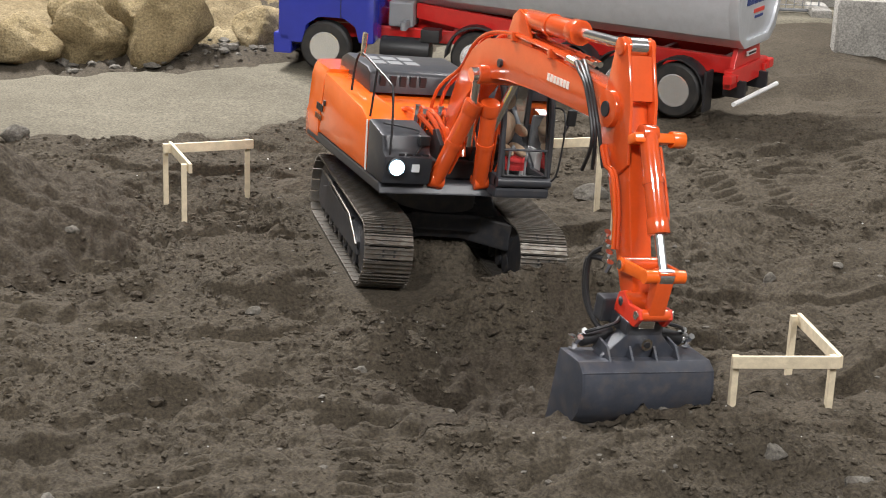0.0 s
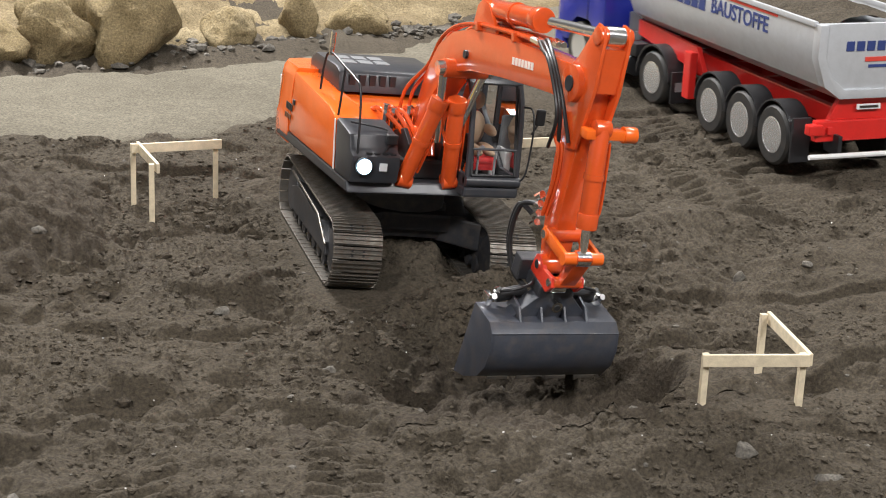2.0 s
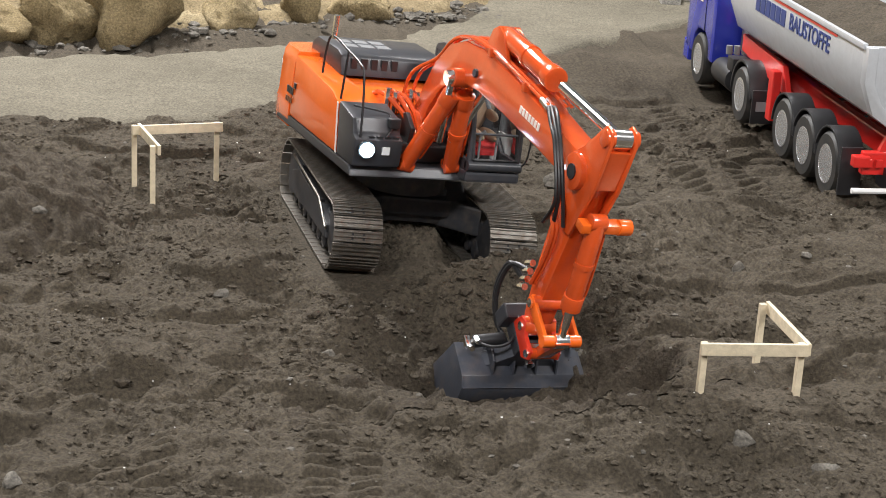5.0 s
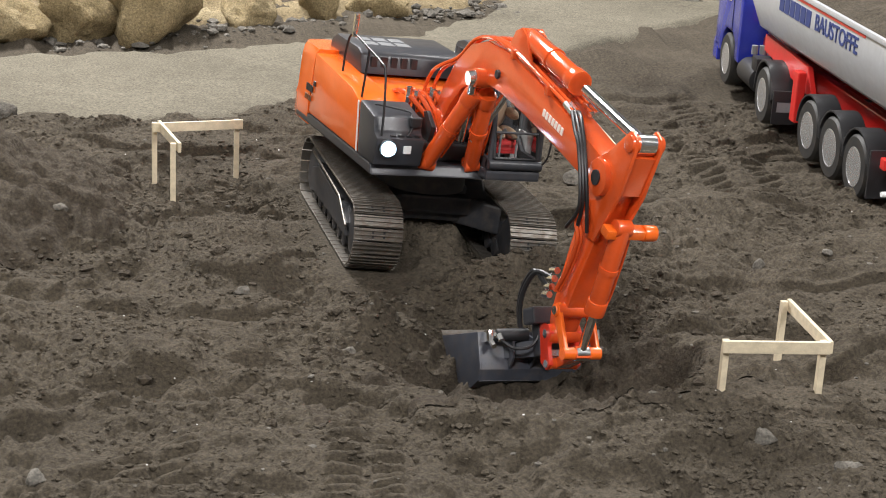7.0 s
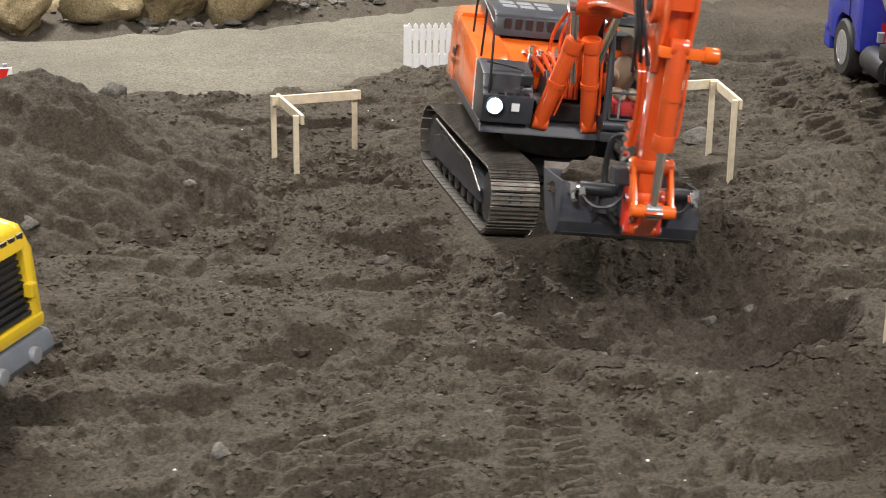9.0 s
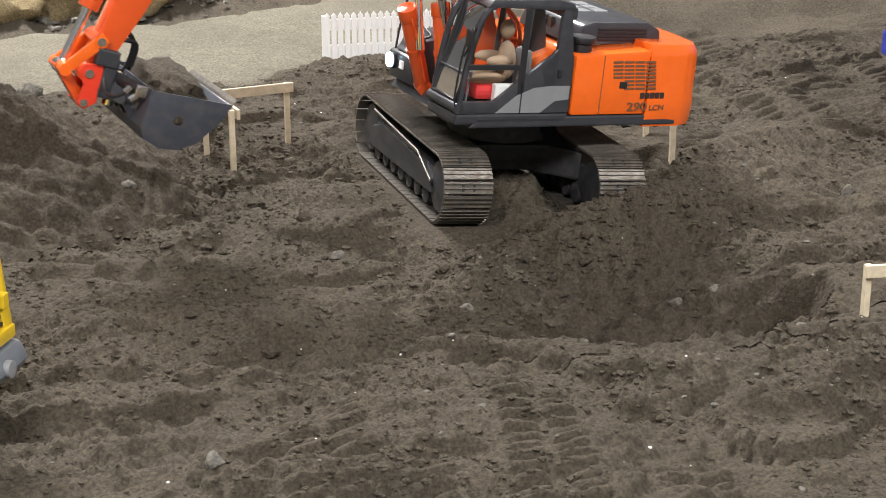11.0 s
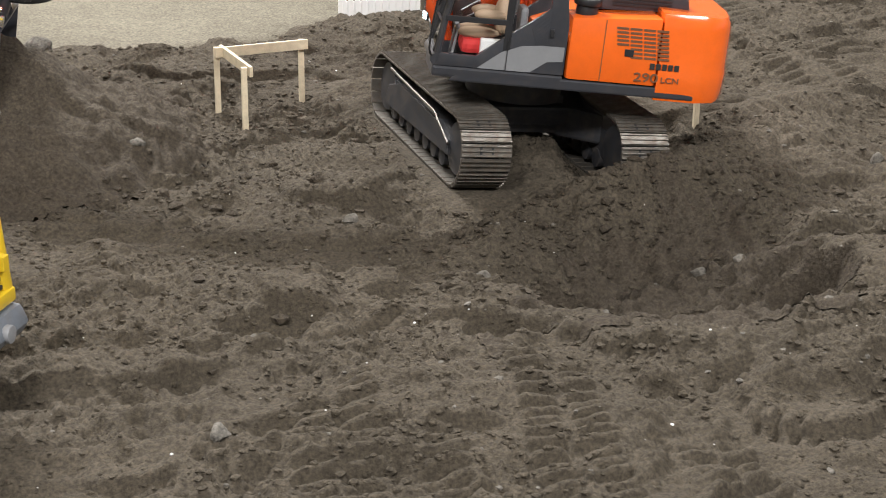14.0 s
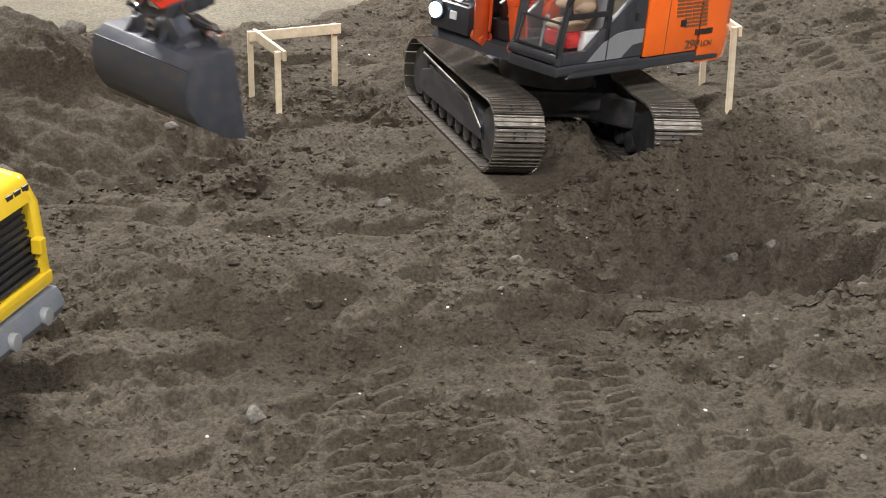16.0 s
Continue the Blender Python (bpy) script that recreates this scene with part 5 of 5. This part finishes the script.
# ---------- clods ----------
def clods(name, count, area, lo, hi, material, seed, label, dense=None, everywhere=False):
    rng = np.random.RandomState(seed)
    tb = bmesh.new()
    bmesh.ops.create_icosphere(tb, subdivisions=1, radius=1)
    base = np.array([v.co[:] for v in tb.verts])
    faces = np.array([[v.index for v in f.verts] for f in tb.faces])
    tb.free()
    x = rng.uniform(area[0], area[1], count)
    y = rng.uniform(area[2], area[3], count)
    keep = (y < road_near(x) - .01) & ~((np.abs(np.abs(x - .006) - .085) < .030) & (np.abs(y - .031) < .16))
    if everywhere:
        keep = np.ones(count, bool)
    if dense is not None:
        keep &= rng.rand(count) < dense(x, y)
    x, y = x[keep], y[keep]
    n = len(x)
    s = lo * (hi / lo) ** (rng.rand(n) ** 2.2)
    z = height(x[None], y[None])[0] + s * .08
    jit = 1 + .75 * (rng.rand(n, len(base), 3) - .5)
    v = base[None] * jit * s[:, None, None] * np.stack([np.ones(n), .7 + .5 * rng.rand(n), .42 + .25 * rng.rand(n)], -1)[:, None]
    a = rng.rand(n) * 6.28
    c, si = np.cos(a)[:, None], np.sin(a)[:, None]
    v = np.stack([v[..., 0] * c - v[..., 1] * si, v[..., 0] * si + v[..., 1] * c, v[..., 2]], -1) + np.stack([x, y, z], -1)[:, None]
    f = faces[None] + (np.arange(n) * len(base))[:, None, None]
    me = bpy.data.meshes.new(name)
    me.from_pydata(v.reshape(-1, 3).tolist(), [], f.reshape(-1, 3).tolist())
    me.materials.append(material)
    return tagged(new(name, me), label, "soil", kind="stuff")


def lumpy(x, y):
    return np.clip(.32 + .9 * fbm(x, y, 9, 3) + .9 * np.exp(-blob(x, y, .0, -.27, .2, .13)) + .7 * np.exp(-blob(x, y, -.52, .12, .22, .2)) + .5 * np.exp(-blob(x, y, .2, -.62, .2, .08)), 0, 1)


clods("soil_clods", 130000, (-.72, .85, -.86, .6), .0007, .0042, SOIL, 3, "loose brown soil clods and crumbs", lumpy)
clods("soil_lumps", 14000, (-.72, .30, -.56, .36), .002, .0085, SOIL_DARK, 21, "larger damp soil lumps round the pit and heap", lambda x, y: .55 * np.exp(-blob(x, y, .02, -.21, .16, .06)) + .4 * np.exp(-blob(x, y, -.12, -.28, .05, .08)) + .5 * np.exp(-blob(x, y, .12, -.34, .06, .06)) + .5 * np.exp(-blob(x, y, -.47, .0, .16, .10)) + .3 * np.exp(-blob(x, y, .22, -.62, .2, .04)) + .02)
clods("rubble", 2600, (-1.2, .5, .93, 1.35), .003, .014, GREY_STONE, 5, "grey broken rubble between the boulders", lambda x, y: np.exp(-((y - np.interp(x, [-1.2, -.1, .1, .5], [.985, 1.02, 1.14, 1.33])) / .05) ** 2), True)
clods("pebbles", 900, (-.72, .85, -.86, .6), .0011, .0036, GREY_STONE, 8, "tiny pale pebbles scattered in the soil")
clods("white_grit", 130, (-.72, .6, -.86, .4), .0007, .0017, WHITE, 12, "tiny white grit in the soil")

# ---------- the hall ----------
for name, m in (("wall_north", pose(0, 6, 1.9, 90)), ("wall_south", pose(0, -6, 1.9, 90)), ("wall_east", pose(6, 0, 1.9, 90, 0, 90)), ("wall_west", pose(-6, 0, 1.9, 90, 0, 90))):
    bm = bmesh.new()
    box(bm, -6.2, 6.2, -2.4, 2.4, -.1, .1)
    tagged(part(name, bm, HALLGREY, None, at=m), "plain grey hall wall", "wall", kind="structure")
tagged(part("ceiling", box(bmesh.new(), -6.2, 6.2, -6.2, 6.2, 4.0, 4.15), HALLGREY), "plain grey hall ceiling", "ceiling", kind="structure")
for lx, ly, watts in LAMPS:
    flood = thing("floodlight", "grey hall floodlight hung from the ceiling", "floodlight", "hall floodlights")
    bm = bmesh.new()
    box(bm, -.70, .70, -.27, .27, .02, .10, .01)
    part("housing", bm, HALLGREY, flood, at=look((lx, ly, 3.2), (0.3 * lx, 0.1 * ly, 0.0)))
    part("hanger", rod(bmesh.new(), (lx, ly, 3.25), (lx, ly, 4.02), .02, 10), HALLGREY, flood)

# ---------- soil that is dug and dropped ----------
bm = bmesh.new()
bmesh.ops.create_icosphere(bm, subdivisions=4, radius=1)
for v in bm.verts:
    n = v.co.normalized()
    r = 1 + .25 * noise.fractal(n * 2.2 + Vector((3, 1, 7)), 1.0, 2.0, 5)
    p = Vector((math.copysign(abs(n.x) ** .75, n.x) * r * .064, n.y * r * .035, n.z * r * .030))
    v.co = p
scoop = tagged(part("scooped_soil", bm, SOIL_DARK, None, smooth=True), "heap of damp brown soil in the bucket", "soil")
LUMPS = []
for k in range(26):
    bm = bmesh.new()
    bmesh.ops.create_icosphere(bm, subdivisions=2, radius=1)
    s = RNG.uniform(.003, .0075)
    for v in bm.verts:
        v.co = v.co * s * (1 + .5 * noise.noise(v.co * 2 + Vector((k, 0, 0))))
    LUMPS.append(tagged(part("falling_clod", bm, SOIL_DARK, None, smooth=True), "damp brown clod of soil tipped from the bucket", "soil clod", "dropped soil clods"))


# ---------- what moves ----------
def lorry_rows():
    # t, rear left hub, heading of the trailer, heading of the lorry
    R = [(0, .488, .557, 47, 66), (.5, .526, .510, 40, 54), (1.2, .570, .468, 30, 36), (1.5, .580, .408, 22, 26), (2.2, .574, .246, 2, 5), (2.6, .569, .192, -3, -1), (3, .566, .140, -5, -4), (3.5, .564, .102, -6, -6), (4.2, .564, .100, -6, -6.5),
         (5.2, .564, .100, -6, -6.5), (6.5, .564, .100, -6, -7), (7, .561, .072, -5.5, -9), (7.5, .553, .026, -5, -10), (8, .543, -.030, -4.5, -10), (8.5, .526, -.088, -2.5, -10), (9, .510, -.165, -1.5, -8), (9.6, .492, -.255, -.5, -6), (10.6, .52, -.36, -3, -8), (11.4, .60, -.45, -8, -14), (11.9, .68, -.52, -10, -16), (12.4, .78, -.60, -11, -16), (13.5, .92, -.74, -11, -13), (16, .95, -.80, -11, -12)]
    a, b = [], []
    for t, x, y, h, k in R:
        m = pose(x + HX * math.cos(radians(h)), y + HX * math.sin(radians(h)), 0, 0, 0, h)
        a.append((t, m))
        pin = m @ Vector((0, .367, 0))
        b.append((t, pose(pin.x, pin.y, 0, 0, 0, k)))
    return a, b


def motions():
    times = sorted(set([round(.25 * k, 3) for k in range(65)] + [3.3, 8.6, 8.9, 9.1, 9.4, 9.7, 15.1, 15.4, 15.6, 15.9]))
    rows = {ob: [] for ob in [exc, house, cab, boom, arm_, shell, link, link2, scoop] + [o for r in RAMS for o in r[:2]]}
    for t in times:
        S, B, A, K, pitch = rig(t)
        rows[exc].append((t, pose(.0057, .0343, -.0165, 0, 0, 1.35) @ Matrix.Translation((0, .15, 0)) @ Matrix.Rotation(radians(.23 - pitch), 4, "X") @ Matrix.Translation((0, -.15, 0)) @ Matrix.Rotation(radians(6.0), 4, "Y")))
        rows[house].append((t, S))
        rows[cab].append((t, S @ Matrix.Translation((0, .007, .001))))
        rows[boom].append((t, B))
        rows[arm_].append((t, A))
        rows[shell].append((t, K))
        # linkage: idle link from the arm, coupler link to the bucket
        p0 = A @ Vector((0, .140, .006))
        p1 = K @ Vector((0, .028, -.002))
        d = (p1 - p0).length
        l1, l2 = .042, .037
        d = min(max(d, .012), l1 + l2 - .001)
        u = (p1 - p0).normalized()
        side_ = (S.to_3x3() @ Vector((1, 0, 0))).normalized()
        w = side_.cross(u)
        outer = A.to_3x3() @ Vector((0, 0, 1))
        if w.dot(outer) < 0:
            w = -w
        c = (l1 * l1 + d * d - l2 * l2) / (2 * l1 * d)
        c = max(-1, min(1, c))
        knee = p0 + l1 * (u * c + w * math.sqrt(1 - c * c))

        def aim(p, q):
            y = (q - p).normalized()
            return Matrix.Translation(p) @ Matrix((side_, y, side_.cross(y))).transposed().to_4x4()
        rows[link].append((t, aim(p0, knee)))
        rows[link2].append((t, aim(knee, p1)))
        place = {"house": S, "boom": B, "arm": A}
        for barrel, piston, (h1, q1), (h2, q2) in RAMS:
            a = place[h1] @ Vector(q1)
            b = knee if h2 == "link" else place[h2] @ Vector(q2)
            z = (b - a).normalized()
            turn = Matrix((side_, z.cross(side_), z)).transposed().to_4x4()
            rows[barrel].append((t, Matrix.Translation(a) @ turn))
            rows[piston].append((t, Matrix.Translation(b) @ turn))
        # soil: in the pit floor, then in the bucket, then dropped into the heap
        E = rows[exc][-1][1]
        inb = E @ K @ Matrix.Translation((0, .006, -.082)) @ Matrix.Rotation(radians(90), 4, "X")
        if t < 7.2:
            m = Matrix.Translation((.065, -.33, -.135)) @ pose(0, 0, 0, 0, 0, 12)
        elif t <= 12.3:
            m = inb
        else:
            k = min(1, (t - 12.3) / .7)
            hold = E @ rig(12.3)[3] @ Matrix.Translation((0, .006, -.082)) @ Matrix.Rotation(radians(90), 4, "X")
            m = Matrix.Translation(hold.translation.lerp(Vector((-.53, .12, -.02)), k * k)) @ hold.to_quaternion().to_matrix().to_4x4()
        rows[scoop].append((t, m))
    for ob, r in rows.items():
        walk(ob, r)
    for k, ob in enumerate(LUMPS):
        rg = random.Random(k)
        t0 = 12.35 + .03 * k
        a = Vector((-.47 + rg.uniform(-.03, .05), rg.uniform(-.05, .06), .10 + rg.uniform(-.02, .02)))
        ex_, ey_ = a.x + rg.uniform(-.06, .05), a.y + rg.uniform(-.02, .08)
        e = Vector((ex_, ey_, hgt(ex_, ey_) + .001))
        hid = Vector((-.50, .14, -.03))
        spin = lambda s: Euler((s * 1.1 + k, s * .7, s)).to_matrix().to_4x4()
        walk(ob, [(0, Matrix.Translation(hid) @ spin(0)), (12.0, Matrix.Translation(hid) @ spin(0)), (t0, Matrix.Translation(a) @ spin(0)), (t0 + .1, Matrix.Translation(a.lerp(e, .35)) @ spin(.5)), (t0 + .2, Matrix.Translation(e) @ spin(1.1)), (16, Matrix.Translation(e) @ spin(1.1))])
    ta, tb = lorry_rows()
    walk(trailer, ta)
    walk(lorry, tb)


motions()
